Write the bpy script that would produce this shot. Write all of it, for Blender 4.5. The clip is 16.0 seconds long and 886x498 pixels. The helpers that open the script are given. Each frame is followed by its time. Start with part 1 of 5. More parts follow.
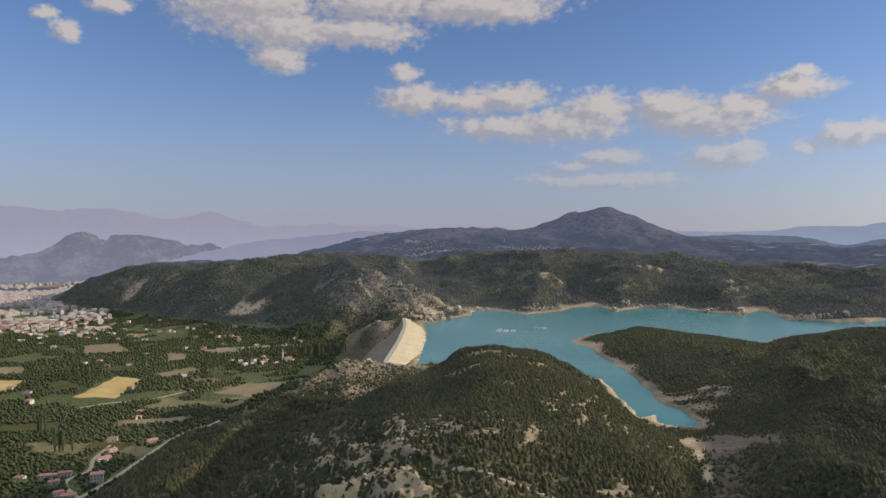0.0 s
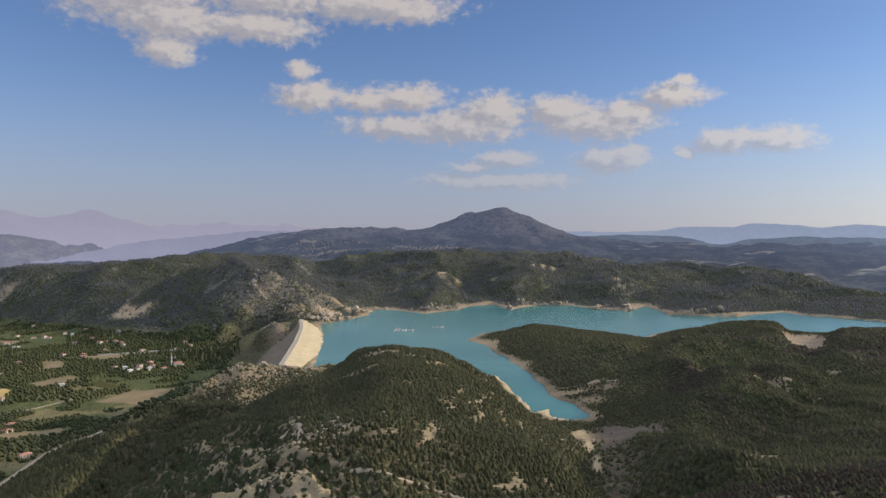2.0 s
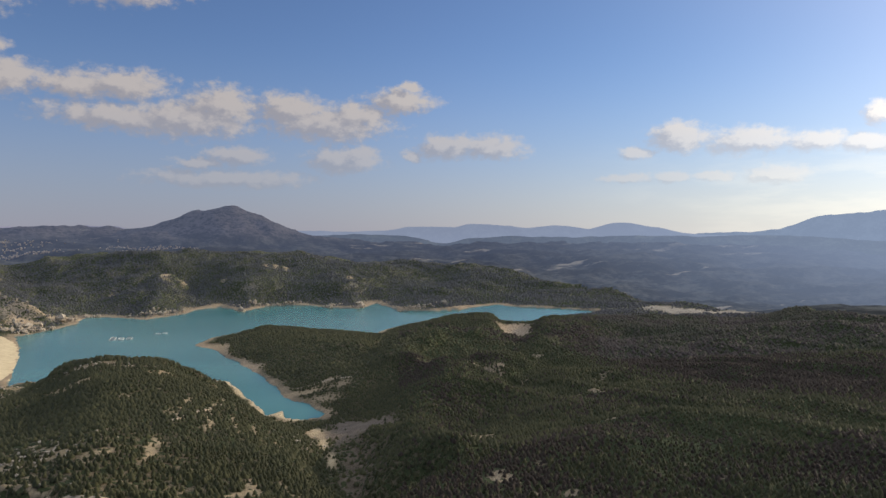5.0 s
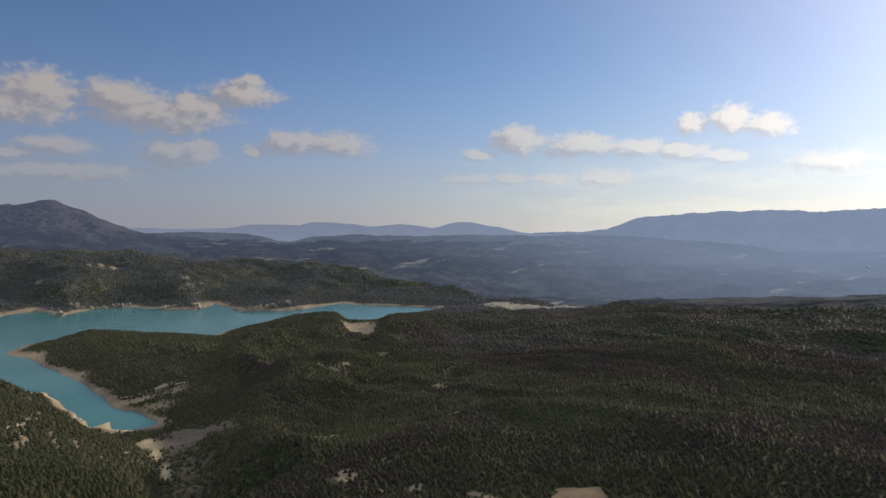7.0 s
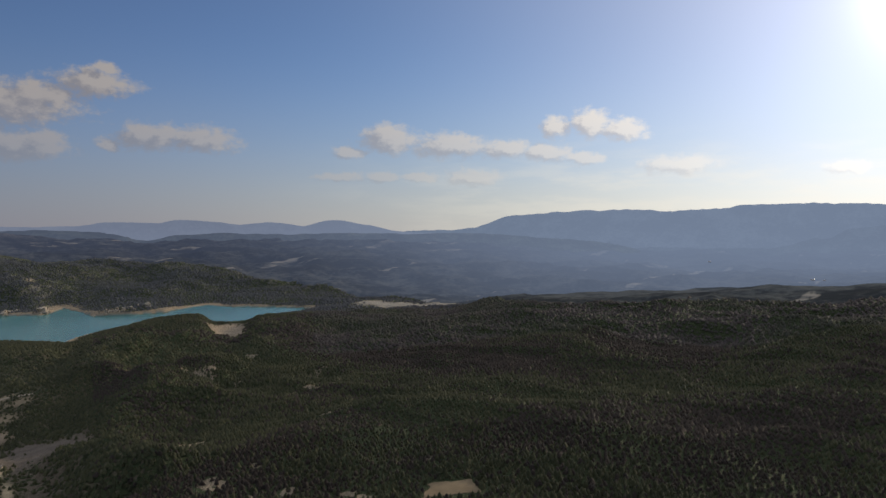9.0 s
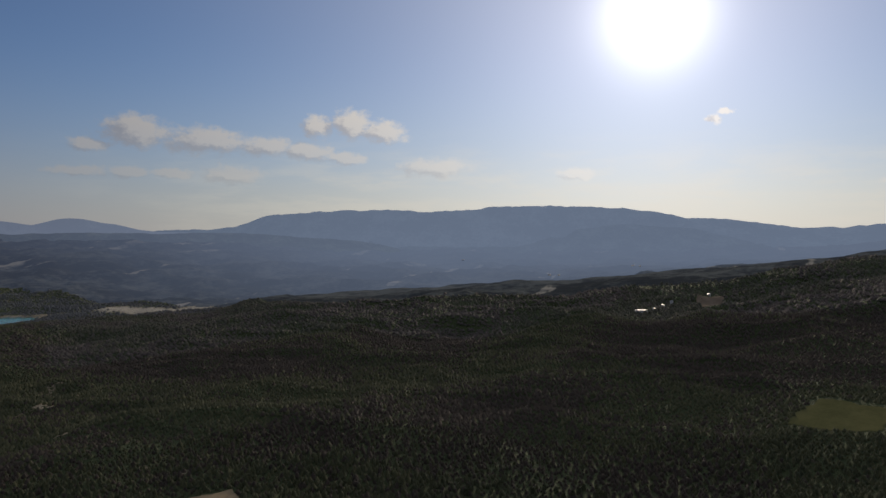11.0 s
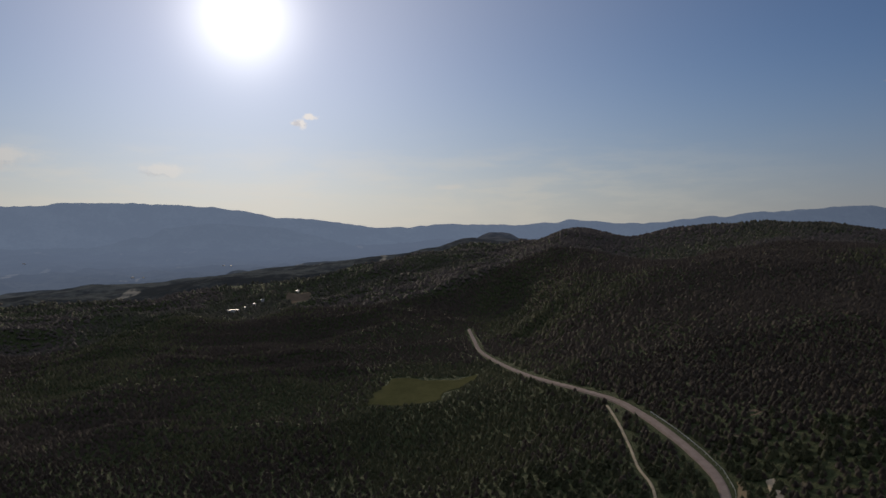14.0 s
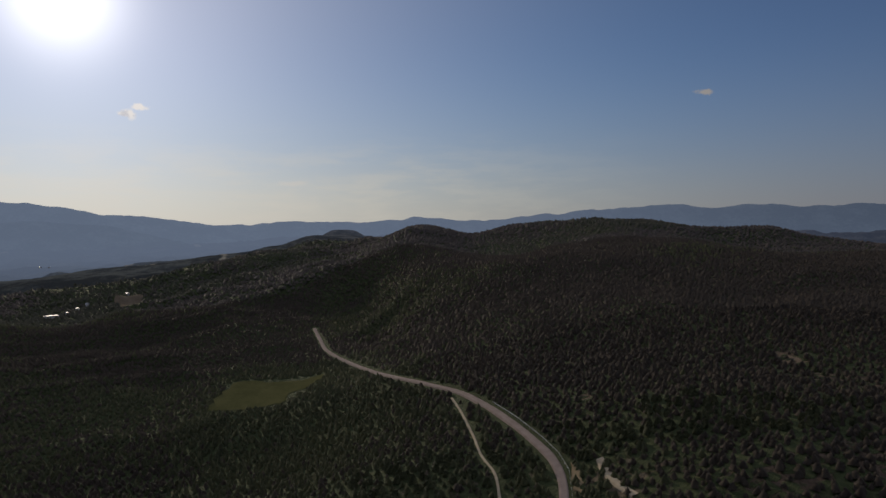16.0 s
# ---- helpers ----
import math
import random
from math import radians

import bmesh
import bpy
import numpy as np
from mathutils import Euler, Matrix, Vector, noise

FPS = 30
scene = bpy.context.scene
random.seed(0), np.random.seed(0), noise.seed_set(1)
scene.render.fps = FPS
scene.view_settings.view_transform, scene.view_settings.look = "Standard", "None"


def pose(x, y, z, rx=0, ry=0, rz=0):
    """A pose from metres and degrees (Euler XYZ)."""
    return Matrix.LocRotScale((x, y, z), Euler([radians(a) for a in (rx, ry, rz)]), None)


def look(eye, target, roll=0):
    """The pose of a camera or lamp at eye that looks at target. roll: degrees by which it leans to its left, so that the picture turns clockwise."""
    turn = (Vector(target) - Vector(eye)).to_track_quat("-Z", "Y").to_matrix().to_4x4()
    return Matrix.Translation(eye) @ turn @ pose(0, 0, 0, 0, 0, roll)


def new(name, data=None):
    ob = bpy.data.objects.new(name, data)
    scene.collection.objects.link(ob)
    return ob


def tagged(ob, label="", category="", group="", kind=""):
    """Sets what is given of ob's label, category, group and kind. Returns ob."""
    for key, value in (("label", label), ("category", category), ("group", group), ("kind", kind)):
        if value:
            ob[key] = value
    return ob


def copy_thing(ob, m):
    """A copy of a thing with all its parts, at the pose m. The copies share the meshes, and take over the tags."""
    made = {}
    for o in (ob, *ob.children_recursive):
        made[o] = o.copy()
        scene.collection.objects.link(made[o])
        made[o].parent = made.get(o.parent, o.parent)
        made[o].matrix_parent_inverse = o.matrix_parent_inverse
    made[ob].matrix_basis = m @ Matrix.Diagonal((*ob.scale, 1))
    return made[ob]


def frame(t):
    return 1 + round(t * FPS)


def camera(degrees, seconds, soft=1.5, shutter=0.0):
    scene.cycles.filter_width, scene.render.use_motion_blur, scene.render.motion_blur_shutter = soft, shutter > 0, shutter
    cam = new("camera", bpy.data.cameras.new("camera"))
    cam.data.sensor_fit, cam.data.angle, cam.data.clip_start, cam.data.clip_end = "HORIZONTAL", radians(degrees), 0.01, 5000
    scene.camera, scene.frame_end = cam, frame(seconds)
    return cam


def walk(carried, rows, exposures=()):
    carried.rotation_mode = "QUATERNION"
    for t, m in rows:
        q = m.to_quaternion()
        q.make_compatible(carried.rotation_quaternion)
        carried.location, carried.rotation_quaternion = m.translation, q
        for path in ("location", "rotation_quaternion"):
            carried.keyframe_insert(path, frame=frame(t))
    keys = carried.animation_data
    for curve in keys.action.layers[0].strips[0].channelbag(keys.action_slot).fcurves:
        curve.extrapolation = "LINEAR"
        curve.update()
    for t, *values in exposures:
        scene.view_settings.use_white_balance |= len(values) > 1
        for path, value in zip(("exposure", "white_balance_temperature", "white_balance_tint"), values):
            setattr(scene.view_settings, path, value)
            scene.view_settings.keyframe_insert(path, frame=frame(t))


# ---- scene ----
# The camera hangs in the air above the wooded rise south of the reservoir and turns to the right.
# World: x to the east, y to the north, lake level z = 0.
EYE = (0.0, 0.0, 200.0)
cam = camera(64.1, 16.0)
TURN = [  # seconds, yaw, pitch, roll
    (0.0, -0.00, -0.95, -0.01),
    (0.5, -2.14, -0.95, -0.03),
    (1.0, -4.90, -0.93, -0.05),
    (1.5, -6.63, -0.94, -0.09),
    (2.0, -8.25, -0.96, -0.04),
    (2.5, -12.48, -0.96, -0.01),
    (3.0, -16.26, -0.93, -0.01),
    (3.5, -19.69, -0.94, 0.01),
    (4.0, -24.93, -0.94, 0.07),
    (4.2, -26.59, -0.96, 0.05),
    (6.3, -36.06, -1.06, -0.19),
    (6.5, -38.50, -1.08, -0.25),
    (7.0, -42.07, -1.08, -0.28),
    (7.5, -44.12, -1.10, -0.29),
    (8.0, -46.55, -1.12, -0.25),
    (8.2, -48.01, -1.15, -0.24),
    (10.3, -63.07, -1.17, -0.15),
    (10.5, -66.03, -1.19, -0.16),
    (11.0, -71.44, -1.14, -0.15),
    (11.5, -76.28, -1.13, -0.11),
    (12.0, -84.57, -1.16, -0.01),
    (12.5, -90.45, -1.11, -0.02),
    (13.0, -95.51, -1.12, 0.03),
    (13.5, -99.00, -1.14, 0.05),
    (14.0, -103.71, -1.14, 0.02),
    (14.5, -106.80, -1.20, 0.10),
    (15.0, -109.87, -1.26, 0.17),
    (15.5, -113.19, -1.32, 0.20),
    (16.0, -116.17, -1.39, 0.27),
]
walk(cam, [(t, pose(*EYE, 90 + p, r, y)) for t, y, p, r in TURN],
     [(0.0, .2), (3.0, .26), (4.2, .18), (6.5, -.15), (8.2, -.34), (10.5, -.82), (13.0, -1.1), (16.0, -1.14)])

# ---------------------------------------------------------------- sky and sun
SUN_AZ, SUN_EL = radians(88.0), radians(16.6)
TO_SUN = Vector((math.sin(SUN_AZ) * math.cos(SUN_EL), math.cos(SUN_AZ) * math.cos(SUN_EL), math.sin(SUN_EL)))


class Nodes:
    """Short hand for building node trees."""

    def __init__(self, tree):
        self.tree = tree

    def add(self, kind, values=(), **props):
        node = self.tree.nodes.new(kind)
        for key, value in props.items():
            setattr(node, key, value)
        for key, value in (values.items() if isinstance(values, dict) else enumerate(values)):
            if value is None:
                continue
            if isinstance(value, bpy.types.NodeSocket):
                self.tree.links.new(value, node.inputs[key])
            else:
                node.inputs[key].default_value = value
        return node

    def math(self, op, a, b=None, c=None, clamp=False):
        return self.add("ShaderNodeMath", [a, b, c], operation=op, use_clamp=clamp).outputs[0]

    def vec(self, op, a, b=None, c=None):
        node = self.add("ShaderNodeVectorMath", [a, b, c], operation=op)
        return node.outputs["Value" if op in ("LENGTH", "DOT_PRODUCT") else "Vector"]

    def mix(self, fac, a, b, blend="MIX"):
        node = self.add("ShaderNodeMix", data_type="RGBA", blend_type=blend)
        for socket, value in zip([node.inputs[0], node.inputs[6], node.inputs[7]], (fac, a, b)):
            if isinstance(value, bpy.types.NodeSocket):
                self.tree.links.new(value, socket)
            else:
                socket.default_value = value if isinstance(value, float) else (*value[:3], 1.0)
        return node.outputs[2]

    def ramp(self, fac, lo, hi, a=0.0, b=1.0, smooth=True):
        node = self.add("ShaderNodeMapRange", [fac, lo, hi, a, b])
        node.interpolation_type = "SMOOTHSTEP" if smooth else "LINEAR"
        return node.outputs[0]

    def noise(self, vector, scale, detail=4.0, rough=0.55, dims="3D"):
        node = self.add("ShaderNodeTexNoise", {"Scale": scale, "Detail": detail, "Roughness": rough}, noise_dimensions=dims)
        if vector is not None:
            self.tree.links.new(vector, node.inputs["Vector"])
        return node.outputs[0]


world = bpy.data.worlds.new("sky")
scene.world = world
world.use_nodes = True
world.node_tree.nodes.clear()
W = Nodes(world.node_tree)

# cumulus puffs: bearing, elevation, half width, half height in degrees
CLOUDS_NEAR = [
    (-15.4, 17.8, 5.9, 2.66), (-12.6, 15.9, 4.8, 1.5), (-13.1, 13.8, 2.2, 1.2), (-6.6, 15.9, 4.9, 1.2), (-5.6, 18.2, 5.0, 1.6), (2.4, 18.0, 7.0, 1.4), (5.8, 17.5, 3.2, .7),
    (-27.9, 14.4, 1.0, .7), (-29.3, 15.4, .8, .5), (-25.0, 16.6, 1.6, .6), (-3.1, 13.0, 1.3, .6), (-2.3, 11.0, 2.9, 1.2), (2.1, 10.8, 2.7, .9), (5.5, 11.1, 3.4, 1.1),
    (5.2, 8.8, 5.1, 1.0), (9.9, 8.8, 5.2, 1.4), (12.3, 10.0, 2.8, 1.5), (17.5, 9.9, 2.8, 1.4), (20.4, 8.8, 5.1, 1.3), (22.7, 9.6, 2.6, 1.1), (26.2, 10.7, 2.8, .9), (27.0, 11.7, 1.1, .5),
]
CLOUDS_LOW = [
    (26.9, 6.6, .7, .5), (29.6, 7.1, 2.2, 1.0), (30.8, 7.2, 1.4, 1.0), (33.6, 7.1, 2.6, 1.0), (21.6, 6.1, 3.0, 1.1), (22.6, 6.6, 1.6, .8), (13.7, 6.3, 2.4, .7), (10.6, 5.7, 2.0, .4), (12.7, 4.5, 6.2, .75),
    (48.1, 7.6, 2.4, 1.1), (47.8, 8.2, 1.0, .7), (52.9, 7.1, 3.2, 1.0), (57.5, 6.8, 1.9, .7), (60.7, 6.5, 1.8, .7), (63.4, 6.1, 1.6, .5), (61.3, 8.5, 1.0, .9), (64.1, 8.8, 1.6, 1.0), (66.7, 8.2, 1.7, .8),
]
CLOUDS_EAST = [
    (70.9, 5.4, 2.6, .8), (44.7, 6.5, 1.4, .4), (44.3, 4.6, 1.9, .4), (47.6, 4.6, 1.3, .4), (50.5, 4.6, 1.5, .35), (55.0, 4.6, 2.2, .7), (82.1, 4.9, 1.5, .4),
    (92.3, 8.8, .5, .4), (93.2, 9.3, .6, .2), (136.6, 10.3, .7, .22), (104.3, 3.7, 1.1, .25),
]


def cloud_group():
    """bearing and elevation in degrees -> how deep inside a cloud that direction lies."""
    tree = bpy.data.node_groups.new("cloud_cover", "ShaderNodeTree")
    tree.interface.new_socket("Angles", in_out="INPUT", socket_type="NodeSocketVector")
    tree.interface.new_socket("Cover", in_out="OUTPUT", socket_type="NodeSocketFloat")
    N = Nodes(tree)
    a = N.add("NodeGroupInput").outputs[0]
    # break the outlines with eddies of two sizes
    small = N.add("ShaderNodeTexNoise", {"Vector": a, "Scale": .42, "Detail": 6.0, "Roughness": .62}, noise_dimensions="3D")
    push = N.vec("MULTIPLY", N.vec("SUBTRACT", small.outputs["Color"], (.5, .5, .5)), (2.6, 1.3, 0))
    p = N.vec("ADD", a, push)
    best = None
    for az, el, w, h in CLOUDS_NEAR + CLOUDS_LOW + CLOUDS_EAST:
        inside = N.math("SUBTRACT", 1.0, N.vec("LENGTH", N.vec("MULTIPLY_ADD", p, (1 / w, 1 / h, 0), (-az / w, -el / h, 0))))
        best = inside if best is None else N.math("SMOOTH_MAX", best, inside, .25)
    rag = N.noise(N.vec("MULTIPLY", a, (1, 1.5, 1)), 1.1, 8.0, .62)
    N.add("NodeGroupOutput", [N.math("ADD", best, N.math("MULTIPLY", N.math("SUBTRACT", rag, .5), 1.5))])
    return tree


def build_sky():
    d = W.add("ShaderNodeTexCoord").outputs["Generated"]
    sky = W.add("ShaderNodeTexSky", sky_type="NISHITA", sun_disc=False, sun_elevation=SUN_EL, sun_rotation=SUN_AZ,
                altitude=900.0, air_density=1.0, dust_density=.15, ozone_density=5.0).outputs[0]
    part = W.add("ShaderNodeSeparateXYZ", [d])
    bearing = W.math("DEGREES", W.math("ARCTAN2", part.outputs[0], part.outputs[1]))
    height = W.math("DEGREES", W.math("ARCSINE", part.outputs[2]))
    angles = W.add("ShaderNodeCombineXYZ", [bearing, height, 0.0]).outputs[0]
    group = cloud_group()

    def cover(vector):
        return W.add("ShaderNodeGroup", [vector], node_tree=group).outputs[0]

    here = cover(angles)
    lit = cover(W.vec("ADD", angles, (.9, .55, 0)))
    mask = W.ramp(here, -.34, .46)
    near_sun = W.vec("DOT_PRODUCT", d, tuple(TO_SUN))
    near_sun = W.math("MAXIMUM", near_sun, 0.0)
    # a dusty, slightly mauve summer sky, clearer blue on the sunny side
    sky = W.vec("MULTIPLY", sky, W.mix(W.ramp(near_sun, .5, .9), (1.34, 1.10, 1.10), (1.0, 1.0, 1.04)))
    shade = W.ramp(W.math("SUBTRACT", here, lit), -.35, .45)
    glow = W.math("POWER", near_sun, 4.0)
    bright = W.mix(glow, (4.9, 4.45, 4.25), (11.0, 10.4, 9.4))
    dim = W.mix(glow, (3.25, 3.1, 3.35), (5.4, 5.5, 5.9))
    cloud = W.mix(shade, dim, bright)
    low = W.ramp(height, 1.0, 11.0, .24, .92)
    # summer haze above the horizon
    haze = W.math("POWER", W.ramp(height, 17.0, -2.0, 0.0, 1.0), 1.5)
    haze_tint = W.mix(W.math("POWER", near_sun, 3.0), (2.6, 2.7, 3.6), W.mix(W.ramp(height, 1.5, 8.5), (9.9, 9.6, 8.4), (6.9, 7.8, 8.6)))
    air = W.mix(W.math("MULTIPLY", haze, W.ramp(glow, 0.0, .8, .88, .95)), sky, haze_tint)
    # drawn-out banks of thin cloud low in the sunny half of the sky
    streak = W.noise(W.vec("MULTIPLY", angles, (.16, .75, 1.0)), 1.0, 6.0, .6)
    bank = W.math("MULTIPLY", W.math("MULTIPLY", W.ramp(streak, .40, .66), W.ramp(height, 9.0, 2.5)), W.ramp(glow, .12, .75, 0.0, .42))
    air = W.mix(bank, air, (9.6, 9.2, 8.0))
    seen = W.mix(W.math("MULTIPLY", mask, low), air, cloud)
    # an added milky veil overhead, out of view, that fills the shade
    seen = W.mix(W.ramp(height, 19.0, 55.0, 0.0, .9), seen, (10.8, 11.6, 14.2))
    # the aureole round the sun
    ring = W.add("ShaderNodeCombineXYZ", [W.math("POWER", near_sun, 30.0)] * 3).outputs[0]
    wide = W.add("ShaderNodeCombineXYZ", [W.math("POWER", near_sun, 7.0)] * 3).outputs[0]
    seen = W.vec("ADD", seen, W.vec("MULTIPLY", wide, (4.6, 4.0, 3.6)))
    core = W.math("POWER", near_sun, 500.0)
    seen = W.vec("ADD", seen, W.vec("MULTIPLY", ring, (3.2, 3.1, 3.2)))
    seen = W.vec("ADD", seen, W.vec("MULTIPLY", W.add("ShaderNodeCombineXYZ", [W.math("POWER", near_sun, 70.0)] * 3).outputs[0], (2.2, 2.0, 2.2)))
    seen = W.vec("ADD", seen, W.vec("MULTIPLY", W.add("ShaderNodeCombineXYZ", [core] * 3).outputs[0], (17.5, 16.6, 15.8)))
    back = W.add("ShaderNodeBackground", [seen, .1])
    W.add("ShaderNodeOutputWorld", [back.outputs[0]])


build_sky()
sun_data = bpy.data.lights.new("sun", "SUN")
sun_data.energy, sun_data.angle, sun_data.color = 4.1, radians(.53), (1.0, .84, .64)
sun = new("sun", sun_data)
sun.matrix_world = look(tuple(TO_SUN * 900), (0, 0, 0))


# ---------------------------------------------------------------- materials
def material(name):
    m = bpy.data.materials.new(name)
    m.use_nodes = True
    m.node_tree.nodes.clear()
    return m, Nodes(m.node_tree)


def finish(N, colour, rough=.9, metal=0.0, normal=None, spec=.3, extra=None):
    values = {"Base Color": colour if isinstance(colour, bpy.types.NodeSocket) else (*colour, 1.0),
              "Roughness": rough, "Metallic": metal, "Specular IOR Level": spec}
    if normal is not None:
        values["Normal"] = normal
    values.update(extra or {})
    shader = N.add("ShaderNodeBsdfPrincipled", values)
    N.add("ShaderNodeOutputMaterial", [shader.outputs[0]])
    return shader


def bumped(N, height, strength, distance):
    return N.add("ShaderNodeBump", {"Strength": strength, "Distance": distance, "Height": height}).outputs[0]


def grainy(name, dark, light, scale, rough=.9, bump=.3, depth=.05, spec=.25, vary=0.0):
    """A mottled dull surface: coarse stains and fine grain, each object a little different."""
    m, N = material(name)
    p = N.add("ShaderNodeTexCoord").outputs["Object"]
    coarse, fine = N.noise(p, scale, 5.0, .6), N.noise(p, scale * 9, 3.0, .6)
    colour = N.mix(N.ramp(N.math("ADD", N.math("MULTIPLY", coarse, .7), N.math("MULTIPLY", fine, .3)), .3, .7), dark, light)
    if vary:
        r = N.add("ShaderNodeObjectInfo").outputs["Random"]
        colour = N.mix(1.0, colour, N.add("ShaderNodeCombineXYZ", [N.ramp(r, 0, 1, 1 - vary, 1 + vary, False)] * 3).outputs[0], "MULTIPLY")
    finish(N, colour, rough, 0, bumped(N, fine, bump, depth), spec)
    return m


def ground_material():
    """Soil, rock and scrub; the soil type comes with the ground, stones and tufts are mixed in."""
    m, N = material("ground")
    p = N.add("ShaderNodeNewGeometry").outputs["Position"]
    soil = N.add("ShaderNodeAttribute", attribute_name="soil").outputs["Color"]
    scrub = N.add("ShaderNodeAttribute", attribute_name="scrub").outputs["Fac"]
    coarse, mid, fine = N.noise(p, .012, 5.0, .6), N.noise(p, .09, 5.0, .65), N.noise(p, .6, 4.0, .7)
    tone = N.math("ADD", N.math("MULTIPLY", coarse, .5), N.math("ADD", N.math("MULTIPLY", mid, .5), N.math("MULTIPLY", fine, .35)))
    colour = N.mix(1.0, soil, N.add("ShaderNodeCombineXYZ", [N.ramp(tone, .4, .95, .55, 1.5, False)] * 3).outputs[0], "MULTIPLY")
    # low bushes between the stones
    tufts = N.add("ShaderNodeTexVoronoi", {"Vector": p, "Scale": .22, "Randomness": 1.0}).outputs["Distance"]
    cover = N.math("ADD", N.math("MULTIPLY", N.math("SUBTRACT", mid, .5), 1.4), scrub)
    bush = N.ramp(N.math("SUBTRACT", cover, tufts), -.12, .06)
    green = N.mix(fine, (.022, .030, .012), (.060, .068, .028))
    colour = N.mix(bush, colour, green)
    rise = N.math("ADD", N.math("MULTIPLY", bush, .6), N.math("ADD", N.math("MULTIPLY", mid, 1.6), fine))
    finish(N, colour, .95, 0, bumped(N, rise, .9, 1.6), .1)
    return m


def water_material():
    m, N = material("lake_water")
    p = N.add("ShaderNodeNewGeometry").outputs["Position"]
    ripple = N.noise(N.vec("MULTIPLY", p, (1.0, .6, 1.0)), .5, 4.0, .6)
    broad = N.noise(p, .004, 3.0, .5)
    colour = N.mix(N.ramp(broad, .3, .7), (.044, .142, .128), (.064, .172, .152))
    finish(N, colour, .22, 0, bumped(N, ripple, .3, .3), .3, {"IOR": 1.33})
    return m


def crown_material(name, dark, light, fuzz=.03):
    """Needles or leaves in clumps, each tree its own tone; the fuzz of fine twigs catches grazing light."""
    m, N = material(name)
    g = N.add("ShaderNodeNewGeometry")
    fine = N.noise(g.outputs["Position"], .9, 3.0, .7)
    stand = N.noise(g.outputs["Position"], .012, 4.0, .6)
    tone = N.math("ADD", N.math("MULTIPLY", g.outputs["Random Per Island"], .30), N.math("ADD", N.math("MULTIPLY", fine, .25), N.math("MULTIPLY", stand, .6)))
    colour, rise = N.mix(N.ramp(tone, .3, .85, 0, 1, False), dark, light), bumped(N, fine, .5, .4)
    leaf = N.add("ShaderNodeBsdfPrincipled", {"Base Color": colour, "Roughness": .8, "Specular IOR Level": .1, "Normal": rise,
                 "Sheen Weight": fuzz, "Sheen Roughness": .6, "Sheen Tint": (.85, .85, 1.0, 1.0)})
    thin = N.add("ShaderNodeBsdfTranslucent", {"Color": N.mix(1.0, colour, (1.12, 1.0, 1.0), "MULTIPLY"), "Normal": rise})
    N.add("ShaderNodeOutputMaterial", [N.add("ShaderNodeMixShader", [.38, leaf.outputs[0], thin.outputs[0]]).outputs[0]])
    return m


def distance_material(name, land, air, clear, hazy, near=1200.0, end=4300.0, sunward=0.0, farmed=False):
    """Far country: woods and stony slopes, with haze emitted more strongly with the distance."""
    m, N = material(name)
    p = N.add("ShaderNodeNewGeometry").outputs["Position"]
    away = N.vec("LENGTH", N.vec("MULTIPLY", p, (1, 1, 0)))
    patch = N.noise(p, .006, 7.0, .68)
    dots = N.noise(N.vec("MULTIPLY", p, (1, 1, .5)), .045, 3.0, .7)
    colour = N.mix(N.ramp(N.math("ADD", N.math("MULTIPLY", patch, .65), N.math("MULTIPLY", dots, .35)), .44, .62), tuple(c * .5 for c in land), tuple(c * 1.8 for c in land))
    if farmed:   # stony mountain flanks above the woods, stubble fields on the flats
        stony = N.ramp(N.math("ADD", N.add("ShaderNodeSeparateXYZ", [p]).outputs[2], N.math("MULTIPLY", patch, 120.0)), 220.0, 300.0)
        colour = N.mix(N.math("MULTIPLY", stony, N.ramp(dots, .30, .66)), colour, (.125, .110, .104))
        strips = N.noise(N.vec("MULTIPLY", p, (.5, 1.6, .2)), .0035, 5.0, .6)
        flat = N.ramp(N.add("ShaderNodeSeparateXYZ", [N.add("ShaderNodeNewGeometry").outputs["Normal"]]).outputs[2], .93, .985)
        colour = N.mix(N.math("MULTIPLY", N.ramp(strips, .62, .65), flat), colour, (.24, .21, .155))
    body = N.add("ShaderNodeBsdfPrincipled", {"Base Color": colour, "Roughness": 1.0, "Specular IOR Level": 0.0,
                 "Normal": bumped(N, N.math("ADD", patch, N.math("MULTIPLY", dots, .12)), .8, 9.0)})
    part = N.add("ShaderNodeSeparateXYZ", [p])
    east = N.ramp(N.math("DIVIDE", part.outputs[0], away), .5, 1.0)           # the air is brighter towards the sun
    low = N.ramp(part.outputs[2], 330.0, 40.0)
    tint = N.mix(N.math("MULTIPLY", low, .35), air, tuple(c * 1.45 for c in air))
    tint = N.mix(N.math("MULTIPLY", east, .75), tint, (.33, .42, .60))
    # the haze is imitated by a glow mixed over the land
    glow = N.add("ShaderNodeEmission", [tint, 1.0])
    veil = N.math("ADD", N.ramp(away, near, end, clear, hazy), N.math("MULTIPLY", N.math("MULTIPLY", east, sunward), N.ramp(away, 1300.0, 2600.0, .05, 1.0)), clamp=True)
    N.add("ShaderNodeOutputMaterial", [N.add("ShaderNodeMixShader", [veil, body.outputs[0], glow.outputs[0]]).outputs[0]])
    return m


